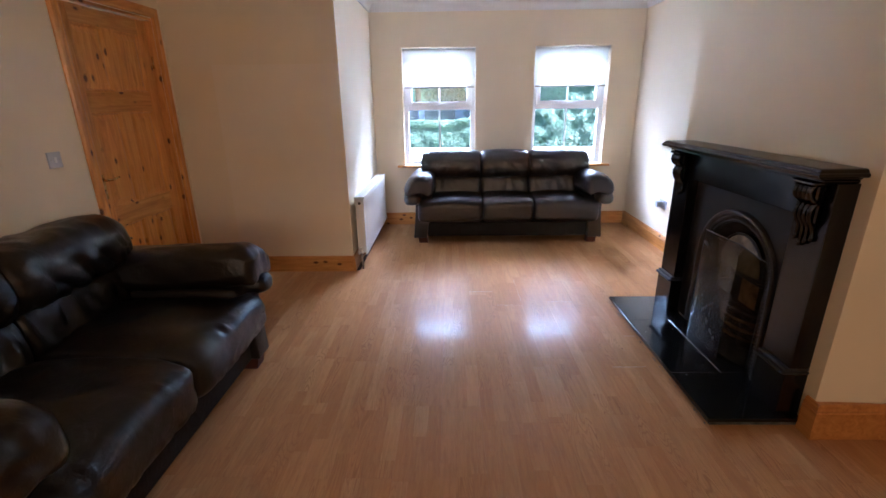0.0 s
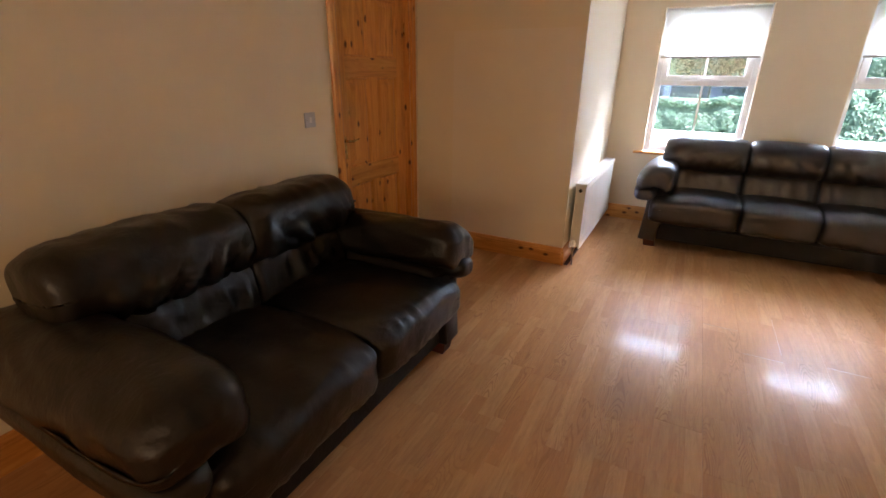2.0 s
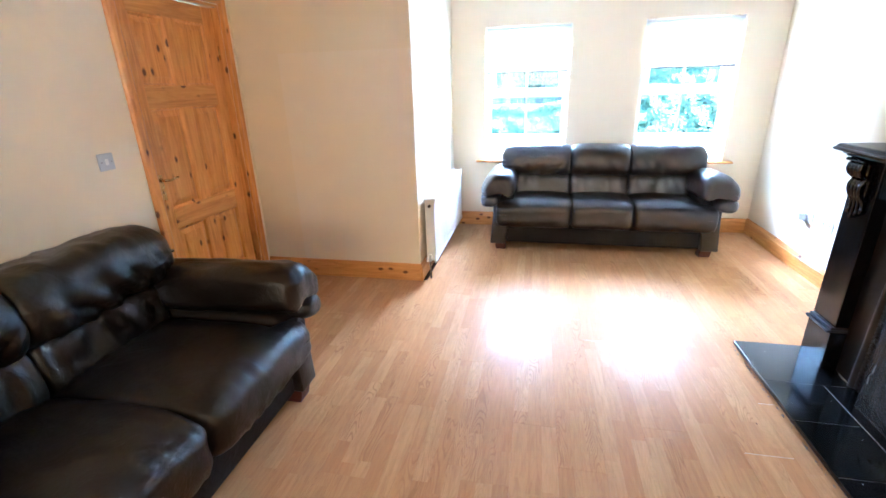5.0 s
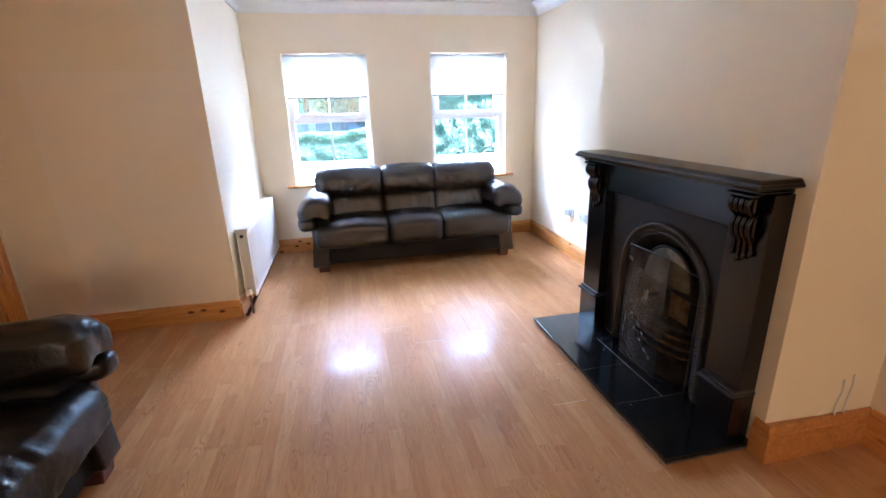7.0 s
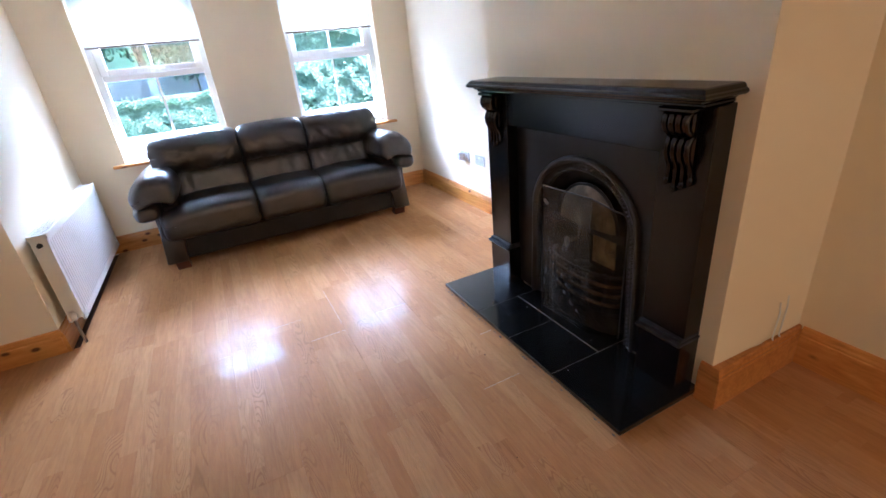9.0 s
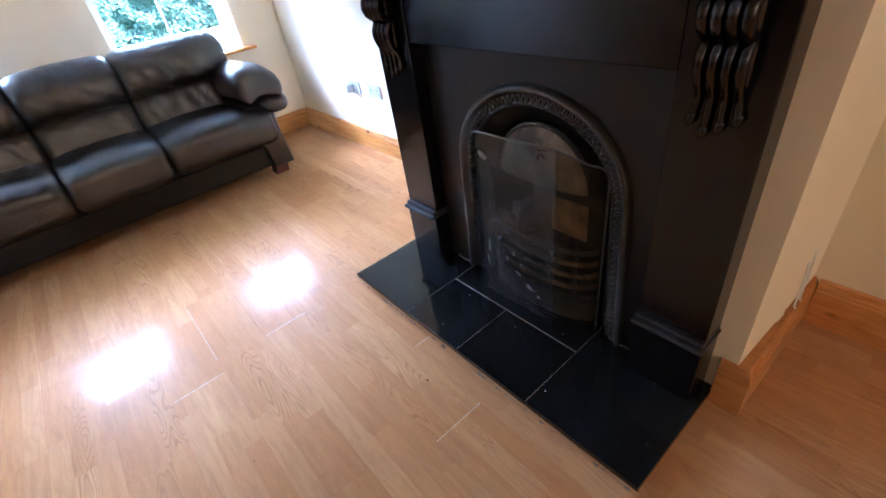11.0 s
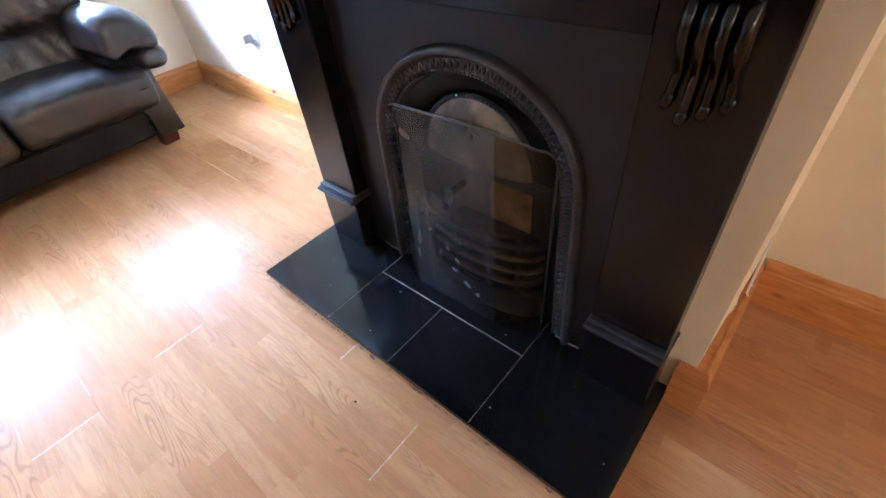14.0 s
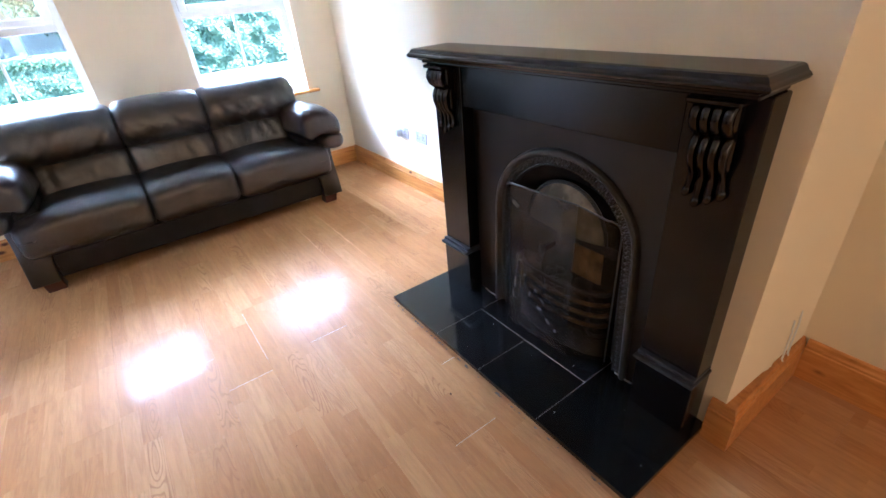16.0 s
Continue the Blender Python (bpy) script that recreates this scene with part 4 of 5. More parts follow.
def arch_path(half, spring, top, foot, n=24, legs=8, yc=3.131, foot_half=None):
    fh = half if foot_half is None else foot_half
    left = [(yc + fh + (half - fh) * k / legs, foot + (spring - foot) * k / legs) for k in range(legs)]
    right = [(yc - half + (half - fh) * k / legs, spring - (spring - foot) * k / legs) for k in range(1, legs + 1)]
    return left + arch_points(half, spring, top, n, yc) + right


def arch_band(paths, closed=False):
    """Skin between outlines [(x, [(y, z)...]), ...] of equal length."""
    bm = bmesh.new()
    rings = [[bm.verts.new((x, y, z)) for y, z in pts] for x, pts in paths]
    for a, b in zip(rings, rings[1:]):
        for i in range(len(a) - 1):
            bm.faces.new((a[i], a[i + 1], b[i + 1], b[i]))
    bmesh.ops.recalc_face_normals(bm, faces=bm.faces)
    return bm


FY = 3.160      # middle of the fireplace
fire = thing("fireplace_surround", pose(0, 0, 0), "black painted wooden fireplace surround with carved corbels on slate hearth", "fireplace")
# shelf with a moulded edge
shelf = bmesh.new()
X0, X1, Y0, Y1 = 1.563, XC, 2.487, 3.833


def slab_ring(bm, inset, z):
    return [bm.verts.new(c) for c in ((X1, Y0 + inset, z), (X0 + inset, Y0 + inset, z), (X0 + inset, Y1 - inset, z), (X1, Y1 - inset, z))]


rings = [slab_ring(shelf, i, z) for i, z in ((0.034, 1.146), (0.030, 1.153), (0.010, 1.156), (0.003, 1.160), (0.0, 1.166), (0.003, 1.172), (0.009, 1.176), (0.011, 1.181), (0.016, 1.188), (0.024, 1.191))]
for a, b in zip(rings, rings[1:]):
    for i in range(3):
        shelf.faces.new((a[i], a[i + 1], b[i + 1], b[i]))
    shelf.faces.new((a[3], a[0], b[0], b[3]))
shelf.faces.new(rings[0][::-1])
shelf.faces.new(rings[-1])
bmesh.ops.recalc_face_normals(shelf, faces=shelf.faces)
part("mantel_shelf", shelf, BLACK_PAINT, fire, "black mantel shelf with a moulded edge")
part("bed_mould", boxes([(1.612, XC, 2.520, 3.800, 1.132, 1.1455, 0.004)]), BLACK_PAINT, fire, "narrow moulding under the shelf")
part("frieze", box(1.676, XC - 0.001, 2.7025, 3.6175, 0.965, 1.1315, 0.003), BLACK_PAINT, fire, "plain frieze board")
for sy in (-1, 1):
    ya, yb = sorted((FY + sy * 0.458, FY + sy * 0.647))
    leg = part("leg", box(1.668, XC - 0.001, ya, yb, 0.2925, 1.1315, 0.003), BLACK_PAINT, fire, "flat pilaster")
    pa, pb = sorted((FY + sy * 0.456, FY + sy * 0.649))
    part("plinth", box(1.655, XC - 0.001, pa, pb, 0.046, 0.2635, 0.003), BLACK_PAINT, fire, "plain plinth block")
    cap = bmesh.new()
    add_box(cap, 1.636, XC - 0.001, pa - 0.004, pb + 0.004, 0.264, 0.278, 0.005, 2)
    add_box(cap, 1.652, XC - 0.001, pa + 0.001, pb - 0.001, 0.2785, 0.292, 0.004, 2)
    part("plinth_cap", cap, DUSTY_PAINT, fire, "moulded plinth cap, worn at its ends")
    # corbel: a cap block and four reeds that scroll down into leaf tips
    cy = FY + sy * 0.551
    part("corbel_block", box(1.598, 1.667, cy - 0.062, cy + 0.062, 1.116, 1.1310, 0.004), BLACK_PAINT, leg, "flat block over the carving")
    prof = [(1.626, 1.114), (1.612, 1.100), (1.608, 1.082), (1.616, 1.062), (1.636, 1.046), (1.654, 1.040), (1.640, 1.028), (1.630, 1.008),
            (1.630, 0.985), (1.638, 0.962), (1.650, 0.944)]
    for k in range(4):
        y = cy + (k - 1.5) * 0.0250
        pts = [(x, y, z) for x, z in prof]
        drop = (0.890, 0.872, 0.856, 0.880)[k]
        bend = (-0.004, 0.001, 0.005, 0.008)[k]
        pts += [(1.658, y + bend * 0.1, 0.928), (1.660, y + bend * 0.6, drop + 0.020), (1.659, y + bend, drop + 0.006)]
        # finer course along the reed
        fine = []
        for a, b in zip(pts, pts[1:]):
            for q in range(3):
                fine.append(tuple(a[i] + (b[i] - a[i]) * q / 3 for i in range(3)))
        fine.append(pts[-1])
        bm = tube(fine, 0.0128, 10, 0.0078)
        part("reed", bm, BLACK_PAINT, leg, "carved reed")
        tip = pillow((0.009, 0.0105, 0.016), 4, 2.2)
        part("leaf_tip", shift(tip, pose(1.659, y + bend * 1.05, drop, 14, 0, 0)), BLACK_PAINT, leg, "rounded leaf tip")
    part("corbel_body", boxes([(1.634, 1.667, cy - 0.048, cy + 0.048, 1.050, 1.115, 0.006), (1.650, 1.667, cy - 0.046, cy + 0.046, 0.950, 1.049, 0.006)]), BLACK_PAINT, leg, "body of the corbel")

# the cast insert: a flat plate with an arched opening
insert = thing("fireplace_insert", pose(0, 0, 0), "black cast iron arched fireplace insert with dulled metal hood", "fireplace insert")
PX = 1.730
outer, top = [], 0.963
inner = arch_path(0.345, 0.560, 0.873, 0.046, foot_half=0.364)
ya, yb = FY - 0.458, FY + 0.458
for y, z in inner:
    dy, dz = y - 3.131, z - 0.535
    if z <= 0.535:
        outer.append((yb if dy > 0 else ya, z))
    else:
        f = min((yb - 3.131) / abs(dy) if abs(dy) > 1e-6 else 99, (top - 0.535) / dz if dz > 1e-6 else 99)
        outer.append((3.131 + dy * f, 0.535 + dz * f))
plate = arch_band([(PX, outer), (PX, inner), (PX + 0.010, inner)])
merge(plate, box(PX + 0.0005, PX + 0.010, ya, ya + 0.006, 0.046, top))
plate2 = bmesh.new()
# the two upper corners between the fan of the arch and the square outline
for s, yy in ((1, yb), (-1, ya)):
    pts = [p for p in outer if abs(p[1] - top) < 1e-6 and (p[0] - 3.131) * s > 0]
    side = [p for p in outer if abs(p[0] - yy) < 1e-6 and p[1] > 0.535]
    if pts and side:
        far = max(pts, key=lambda p: p[0] * s)
        high = max(side, key=lambda p: p[1])
        plate2.faces.new([plate2.verts.new((PX, *far)), plate2.verts.new((PX, yy, top)), plate2.verts.new((PX, *high))])
merge(plate, plate2)
PLATE = make_plain("satin_black_iron_plate", (0.0135, 0.0115, 0.0108), 0.44, 0.05, 0.12, 3, 0.08, 60)
PLATE.node_tree.nodes["Principled BSDF"].inputs["Specular IOR Level"].default_value = 0.34
part("face_plate", plate, PLATE, insert, "flat black face plate")


def arch_rib(half, spring, top, x, radius, name, label, mat=None, foot=0.046, fh=None):
    pts = arch_path(half, spring, top, foot, foot_half=fh)
    bm = tube([(x, y, z) for y, z in pts], radius, 8)
    return part(name, bm, mat or CAST_IRON, insert, label)


# broad moulding of the arch, hollow in section
R = []
for off, dx in ((0.000, 0.0), (0.003, -0.016), (0.012, -0.022), (0.022, -0.018), (0.030, -0.006), (0.040, 0.004), (0.054, 0.008), (0.060, 0.002), (0.066, 0.002), (0.070, 0.020)):
    R.append((PX + dx, arch_path(0.345 - off, 0.560, 0.873 - off, 0.046, foot_half=0.364 - off)))
part("arch_moulding", smooth(arch_band(R)), CAST_IRON, insert, "moulded cast arch")
arch_rib(0.329, 0.560, 0.856, PX - 0.014, 0.0045, "outer_bead", "thin rim of the arch", fh=0.348)
# leaf ornaments cast round the hollow of the moulding
path = arch_path(0.307, 0.560, 0.833, 0.060, n=44, legs=22, foot_half=0.326)
orn = bmesh.new()
bmesh.ops.create_icosphere(orn, subdivisions=1, radius=1)
for v in orn.verts:
    v.co = Vector((v.co.x * 0.0062, v.co.y * 0.0052, v.co.z * 0.0215))
ome = bpy.data.meshes.new("leaf_ornament")
smooth(orn).to_mesh(ome)
orn.free()
ome.materials.append(CAST_IRON)
for i, (y, z) in enumerate(path):
    j = min(i + 1, len(path) - 1)
    k = max(i - 1, 0)
    ang = math.degrees(math.atan2(path[j][1] - path[k][1], path[j][0] - path[k][0]))
    for tilt in (-16, 16):
        o = new("leaf_ornament", ome)
        o.parent = insert
        o.matrix_basis = pose(PX - 0.001, y + 0.006 * (1 if tilt > 0 else -1) * math.cos(radians(ang)), z + 0.006 * (1 if tilt > 0 else -1) * math.sin(radians(ang)), ang + tilt, 0, 0)
beads = bmesh.new()
for y, z in arch_path(0.282, 0.560, 0.808, 0.05, n=80, legs=40, foot_half=0.301):
    b = bmesh.new()
    bmesh.ops.create_icosphere(b, subdivisions=1, radius=0.0045)
    bmesh.ops.translate(b, verts=b.verts[:], vec=(PX - 0.001, y, z))
    merge(beads, b)
part("beading", smooth(beads), CAST_IRON, insert, "fine cast beading of the arch")["kind"] = "stuff"
# inner cheeks that run back to the firebox
C = [(PX + 0.020, arch_path(0.275, 0.560, 0.800, 0.046, foot_half=0.294)), (PX + 0.045, arch_path(0.252, 0.555, 0.765, 0.046, foot_half=0.262)), (PX + 0.075, arch_path(0.235, 0.540, 0.735, 0.046, foot_half=0.240))]
part("cheek", smooth(arch_band(C)), CAST_IRON, insert, "splayed inner cheek of the arch")
# hood: a domed lunette with a beaded rim and a small rosette
hz, hr, hx = 0.540, 0.182, PX + 0.034
hood = bmesh.new()
ringsh = []
for k in range(7):
    r = hr * k / 6
    ringsh.append([hood.verts.new((hx - 0.022 * math.cos(math.pi / 2 * k / 6), 3.131 + r * math.cos(t), hz + r * 1.05 * math.sin(t))) for t in [math.pi * q / 24 for q in range(25)]])
for a, b in zip(ringsh, ringsh[1:]):
    for i in range(24):
        if (a[i].co - a[i + 1].co).length > 1e-6:
            hood.faces.new((a[i], a[i + 1], b[i + 1], b[i]))
        else:
            hood.faces.new((a[i], b[i + 1], b[i]))
bmesh.ops.remove_doubles(hood, verts=hood.verts[:], dist=1e-5)
bmesh.ops.recalc_face_normals(hood, faces=hood.faces)
part("hood", smooth(hood), HOOD, insert, "dulled grey-tan metal hood")
part("hood_rim", tube([(hx, 3.131 + (hr + 0.006) * math.cos(t), hz + (hr + 0.006) * 1.05 * math.sin(t)) for t in [math.pi * q / 30 for q in range(31)]], 0.0075, 8), CAST_IRON, insert, "ribbed rim of the hood")
rim = bmesh.new()
for q in range(46):
    t = math.pi * (q + 0.5) / 46
    b = bmesh.new()
    bmesh.ops.create_icosphere(b, subdivisions=1, radius=0.0048)
    bmesh.ops.translate(b, verts=b.verts[:], vec=(hx - 0.006, 3.131 + (hr + 0.006) * math.cos(t), hz + (hr + 0.006) * 1.05 * math.sin(t)))
    merge(rim, b)
part("hood_beading", smooth(rim), CAST_IRON, insert, "beading on the hood rim")["kind"] = "stuff"
ros = bmesh.new()
for dy, dz, ry, rz, a in ((0, 0.115, 0.010, 0.010, 0), (0.022, 0.122, 0.016, 0.006, 25), (-0.022, 0.122, 0.016, 0.006, -25), (0.018, 0.106, 0.014, 0.005, -30), (-0.018, 0.106, 0.014, 0.005, 30), (0, 0.135, 0.005, 0.012, 0), (0, 0.096, 0.005, 0.012, 0)):
    merge(ros, shift(pillow((0.006, ry, rz), 3, 2.1), pose(hx - 0.020, 3.131 + dy, hz + dz, a, 0, 0)))
part("hood_rosette", ros, HOOD, insert, "small cast rosette")
# dark band between hood and front, ash door and bars
front = bmesh.new()
add_box(front, PX + 0.030, PX + 0.045, 3.131 - 0.24, 3.131 + 0.24, 0.505, 0.545, 0.004)
part("lintel_bar", front, CAST_IRON, insert, "flat bar under the hood")
part("fire_front", arch_band([(PX + 0.050, [(3.131 + 0.24 * math.cos(t), 0.505) for t in [math.pi * q / 16 for q in range(17)]]), (PX + 0.050, [(3.131 + 0.24 * math.cos(t), 0.36) for t in [math.pi * q / 16 for q in range(17)]])]), SOOT, insert, "sooty throat plate")
part("rusty_back", box(PX + 0.0440, PX + 0.0485, 2.955, 3.095, 0.362, 0.500, 0.002), TAN_RUST, insert, "rust-brown plate beside the throat")
part("knob_plate", shift(pillow((0.006, 0.016, 0.030), 5, 2.4), pose(PX - 0.030, 3.188, 0.452)), DULL_STEEL, insert, "small damper plate")
ringk = [(PX - 0.042, 3.190 + 0.015 * math.cos(t), 0.420 + 0.015 * math.sin(t)) for t in [2 * math.pi * q / 16 for q in range(17)]]
part("damper_ring", tube(ringk, 0.0036, 8), DULL_STEEL, insert, "small ring pull")
part("damper_stem", box(PX - 0.025, PX + 0.047, 3.184, 3.192, 0.444, 0.464), CAST_IRON, insert)
for k, z in enumerate((0.150, 0.200, 0.250, 0.300, 0.348)):
    bow = 0.085
    pts = [(PX + 0.045 - bow * math.sin(t), 3.131 + 0.225 * math.cos(t), z) for t in [math.pi * q / 20 for q in range(21)]]
    part("fire_bar", tube(pts, 0.0085, 8), RUST if k in (1, 2, 3) else ASHY_IRON, insert, "bowed iron fire bar" if k not in (2, 3) else "bowed fire bar, rusty brown")
for q in range(1, 6):
    t = math.pi * q / 6
    part("bar_upright", box(PX + 0.040 - 0.085 * math.sin(t), PX + 0.052 - 0.085 * math.sin(t), 3.156 + 0.225 * math.cos(t), 3.168 + 0.225 * math.cos(t), 0.13, 0.352), CAST_IRON, insert, "upright bar")
ash = arch_band([(0, [(3.131 + 0.235 * math.cos(t), 0.047) for t in [math.pi * q / 20 for q in range(21)]]), (0, [(3.131 + 0.230 * math.cos(t), 0.135) for t in [math.pi * q / 20 for q in range(21)]])])
for i, v in enumerate(ash.verts):
    t = math.pi * (i % 21) / 20
    v.co.x = PX + 0.045 - 0.080 * math.sin(t)
part("ash_cover", smooth(ash), ASHY_IRON, insert, "bowed ash pit cover")
part("firebox", boxes([(XC + 0.20, XC + 0.21, FB0 + 0.001, FB1 - 0.001, -0.01, FBH - 0.001), (XC + 0.021, XC + 0.20, FB0 + 0.001, FB0 + 0.02, -0.01, FBH - 0.001),
                       (XC + 0.021, XC + 0.20, FB1 - 0.02, FB1 - 0.001, -0.01, FBH - 0.001), (XC + 0.021, XC + 0.20, FB0 + 0.02, FB1 - 0.02, FBH - 0.02, FBH - 0.001),
                       (XC + 0.021, XC + 0.20, FB0 + 0.02, FB1 - 0.02, -0.01, 0.05)]), SOOT, insert, "sooty firebox lining")
coals = bmesh.new()
rr = random.Random(5)
for k in range(26):
    r = 0.022 + 0.018 * rr.random()
    b = pillow((r, r * 1.2, r * 0.8), 2, 2.6)
    crease(b, 0.012, (20, 20, 20), k * 1.3)
    merge(coals, shift(b, pose(PX + 0.02 + 0.12 * rr.random(), 3.0 + 0.32 * rr.random(), 0.17 + 0.09 * rr.random(), rr.random() * 90, 0, rr.random() * 180)))
part("ash_and_coal", smooth(coals, False), SOOT, insert, "burnt coal and ash")["kind"] = "stuff"

# folding glass screen: a middle pane with a wing on each side that leans back to the arch, its two outer corners rounded
scr = thing("fire_screen", pose(0, 0, 0), "smeared three-pane glass fire screen standing on the slate hearth", "fire screen")
FOLDS = [(1.743, 3.452), (1.650, 3.322), (1.653, 3.000), (1.741, 2.874)]
TOPS = [0.668, 0.716, 0.722, 0.672]
SFOOT = 0.0470


def screen_pane(k, rounded):
    """The pane between two folds, as front outline and thickness direction; rounded: -1 or 1 for the end with the rounded corner."""
    (xa, ya), (xb, yb), za, zb = FOLDS[k], FOLDS[k + 1], TOPS[k], TOPS[k + 1]
    d = Vector((xb - xa, yb - ya, 0))
    length = d.length
    d.normalize()
    g = 0.0015

    def at(u, z):
        return Vector((xa, ya, 0)) + d * u + Vector((0.014 * z, 0, z))

    out = [at(g, SFOOT), at(length - g, SFOOT)]
    r = 0.050
    if rounded > 0:
        out += [at(length - g - r * (1 - math.cos(t)), zb - r * (1 - math.sin(t))) for t in [math.pi / 2 * q / 7 for q in range(8)]] + [at(g, za)]
    elif rounded < 0:
        out += [at(length - g, zb)] + [at(g + r * (1 - math.sin(t)), za - r * (1 - math.cos(t))) for t in [math.pi / 2 * q / 7 for q in range(8)]]
    else:
        out += [at(length - g, zb), at(g, za)]
    n = d.cross(Vector((0, 0, 1)))
    if n.x < 0:
        n = -n
    bm = bmesh.new()
    fr = [bm.verts.new(p) for p in out]
    bk = [bm.verts.new(p + n * 0.005) for p in out]
    bm.faces.new(fr)
    bm.faces.new(bk[::-1])
    for i in range(len(out)):
        j = (i + 1) % len(out)
        bm.faces.new((fr[i], fr[j], bk[j], bk[i]))
    bmesh.ops.recalc_face_normals(bm, faces=bm.faces)
    return bm, [tuple(p + n * 0.0025) for p in out]


GLASS_EDGE = make_plain("ground_glass_edge", (0.085, 0.092, 0.095), 0.35)
for k, side, name, label in ((0, -1, "wing_pane", "narrow side pane hinged back"), (1, 0, "front_pane", "middle pane, smears and reflected haze put into its colour"), (2, 1, "wing_pane", "narrow side pane hinged back")):
    bm, rim_line = screen_pane(k, side)
    part(name, bm, WING_GLASS if side else SCREEN_GLASS, scr, label)
    if side:
        top_line = rim_line[1:] if side > 0 else rim_line[2:] + rim_line[:1]
    else:
        top_line = rim_line[2:]
    part("edge_trim", tube(top_line, 0.0034, 6), GLASS_EDGE, scr, "dark polished edge")
rr = random.Random(12)
# dried smudges; the first, a top oval, is a reflection painted on
for y, z, a, b, tilt in ((3.290, 0.640, 0.024, 0.012, 20), (3.262, 0.395, 0.006, 0.011, 30), (3.172, 0.285, 0.006, 0.010, -15), (3.135, 0.250, 0.012, 0.006, 40),
                         (3.205, 0.250, 0.005, 0.012, 10), (3.290, 0.270, 0.006, 0.030, 5), (3.300, 0.205, 0.006, 0.024, -8), (3.150, 0.205, 0.014, 0.007, 20),
                         (3.235, 0.330, 0.004, 0.014, 35), (3.270, 0.460, 0.004, 0.007, 0), (3.100, 0.165, 0.016, 0.008, 30), (3.060, 0.140, 0.008, 0.010, 0), (3.120, 0.330, 0.003, 0.004, 0)):
    bm = bmesh.new()
    ct, st = math.cos(radians(tilt)), math.sin(radians(tilt))
    vs = []
    for q in range(11):
        t = 2 * math.pi * q / 11
        k = 0.65 + 0.6 * rr.random()
        p, w2 = a * k * math.cos(t), b * k * math.sin(t)
        dz, yy = p * st + w2 * ct, y + p * ct - w2 * st
        vs.append(bm.verts.new((1.6494 + 0.003 * (3.322 - yy) / 0.322 + 0.014 * (z + dz) - 0.0008, yy, z + dz)))
    bm.faces.new(vs)
    part("smudge", bm, GLASS_MARK, scr, "pale mark on the glass: dried smudges, top oval a painted reflection")

# hearth: a rough base, slate tiles with pale joints
hearth = thing("hearth", pose(0, 0, 0), "polished black slate tile hearth on a rough base", "hearth")
HX0, HY0, HY1 = 1.334, 2.482, 3.850
part("hearth_base", box(HX0 + 0.016, 1.80, HY0 + 0.012, HY1 - 0.012, 0.0005, 0.026, 0.004), CONCRETE, hearth, "rough dark base, chipped at its edge")
part("mortar_bed", box(HX0 + 0.004, 1.80, HY0 + 0.004, HY1 - 0.004, 0.0262, 0.0440), MORTAR, hearth, "pale grout bed")
jy = [HY0, 2.858, 3.176, 3.470, HY1]
gaps = 0.0007
tiles = [(HX0, 1.603, jy[1], jy[2]), (HX0, 1.603, jy[2], jy[3]), (HX0, 1.803, HY0, jy[1]), (HX0, 1.803, jy[3], HY1), (1.603, 1.803, jy[1], jy[3])]
for x0, x1, y0, y1 in tiles:
    part("slate_tile", box(x0 + (gaps if x0 > HX0 else 0), x1 - (0.0022 if x1 == 1.603 else gaps), y0 + (gaps if y0 > HY0 else 0), y1 - (gaps if y1 < HY1 else 0), 0.0262, 0.0455, 0.0015), SLATE, hearth, "polished black slate tile")
rr = random.Random(8)
specks = bmesh.new()
for k in range(15):
    x, y = 1.36 + 0.42 * rr.random(), 2.50 + 1.3 * rr.random()
    r = 0.0011 + 0.0014 * rr.random() ** 2
    b = bmesh.new()
    bmesh.ops.create_icosphere(b, subdivisions=1, radius=r)
    bmesh.ops.translate(b, verts=b.verts[:], vec=(x, y, 0.0457))
    merge(specks, b)
part("paint_specks", specks, WHITE_SPECK, hearth, "small white paint specks")["kind"] = "stuff"
# crumbling grout along the hearth's foot
crumb = bmesh.new()
for k in range(45):
    along = rr.random()
    x, y = HX0 + 0.004 - 0.005 * rr.random(), HY0 + (HY1 - HY0) * along
    r = 0.0016 + 0.003 * rr.random()
    b = bmesh.new()
    bmesh.ops.create_icosphere(b, subdivisions=1, radius=r)
    for v in b.verts:
        v.co = Vector((v.co.x, v.co.y * (1 + 2 * rr.random()), v.co.z * 0.6)) + Vector((x, y, r * 0.5))
    merge(crumb, b)
part("crumbled_grout", crumb, make_plain("crumbled_grout", (0.22, 0.18, 0.14), 0.9, 0, 0.4, 30, 0.2), hearth, "crumbled grout along the edge")["kind"] = "stuff"
for a, b in (((PX - 0.006, 2.735, 0.050), (PX - 0.004, 2.815, 0.049)), ((PX - 0.006, 3.50, 0.049), (PX - 0.004, 3.58, 0.050))):
    part("old_sealant", tube([a, ((a[0] + b[0]) / 2 - 0.004, (a[1] + b[1]) / 2, 0.049), b], 0.003, 6), MORTAR, hearth, "old pale sealant")


# ---- outside ----
G = -0.15
ground = bmesh.new()
bmesh.ops.create_grid(ground, x_segments=1, y_segments=1, size=400, matrix=pose(0, 0, G - 0.02))
structure("ground", ground, GRASS, "grassy ground")
structure("pavement", box(-20, 20, YW + T, 9.4, G - 0.019, G + 0.0), PAVING, "pale paving in front of the house")
structure("road", box(-60, 60, 9.45, 16.2, G - 0.019, G - 0.006), ASPHALT, "pale worn road")
structure("kerb", box(-60, 60, 16.2, 16.35, G - 0.019, G + 0.07, 0.01), PAVING, "pale concrete kerb")


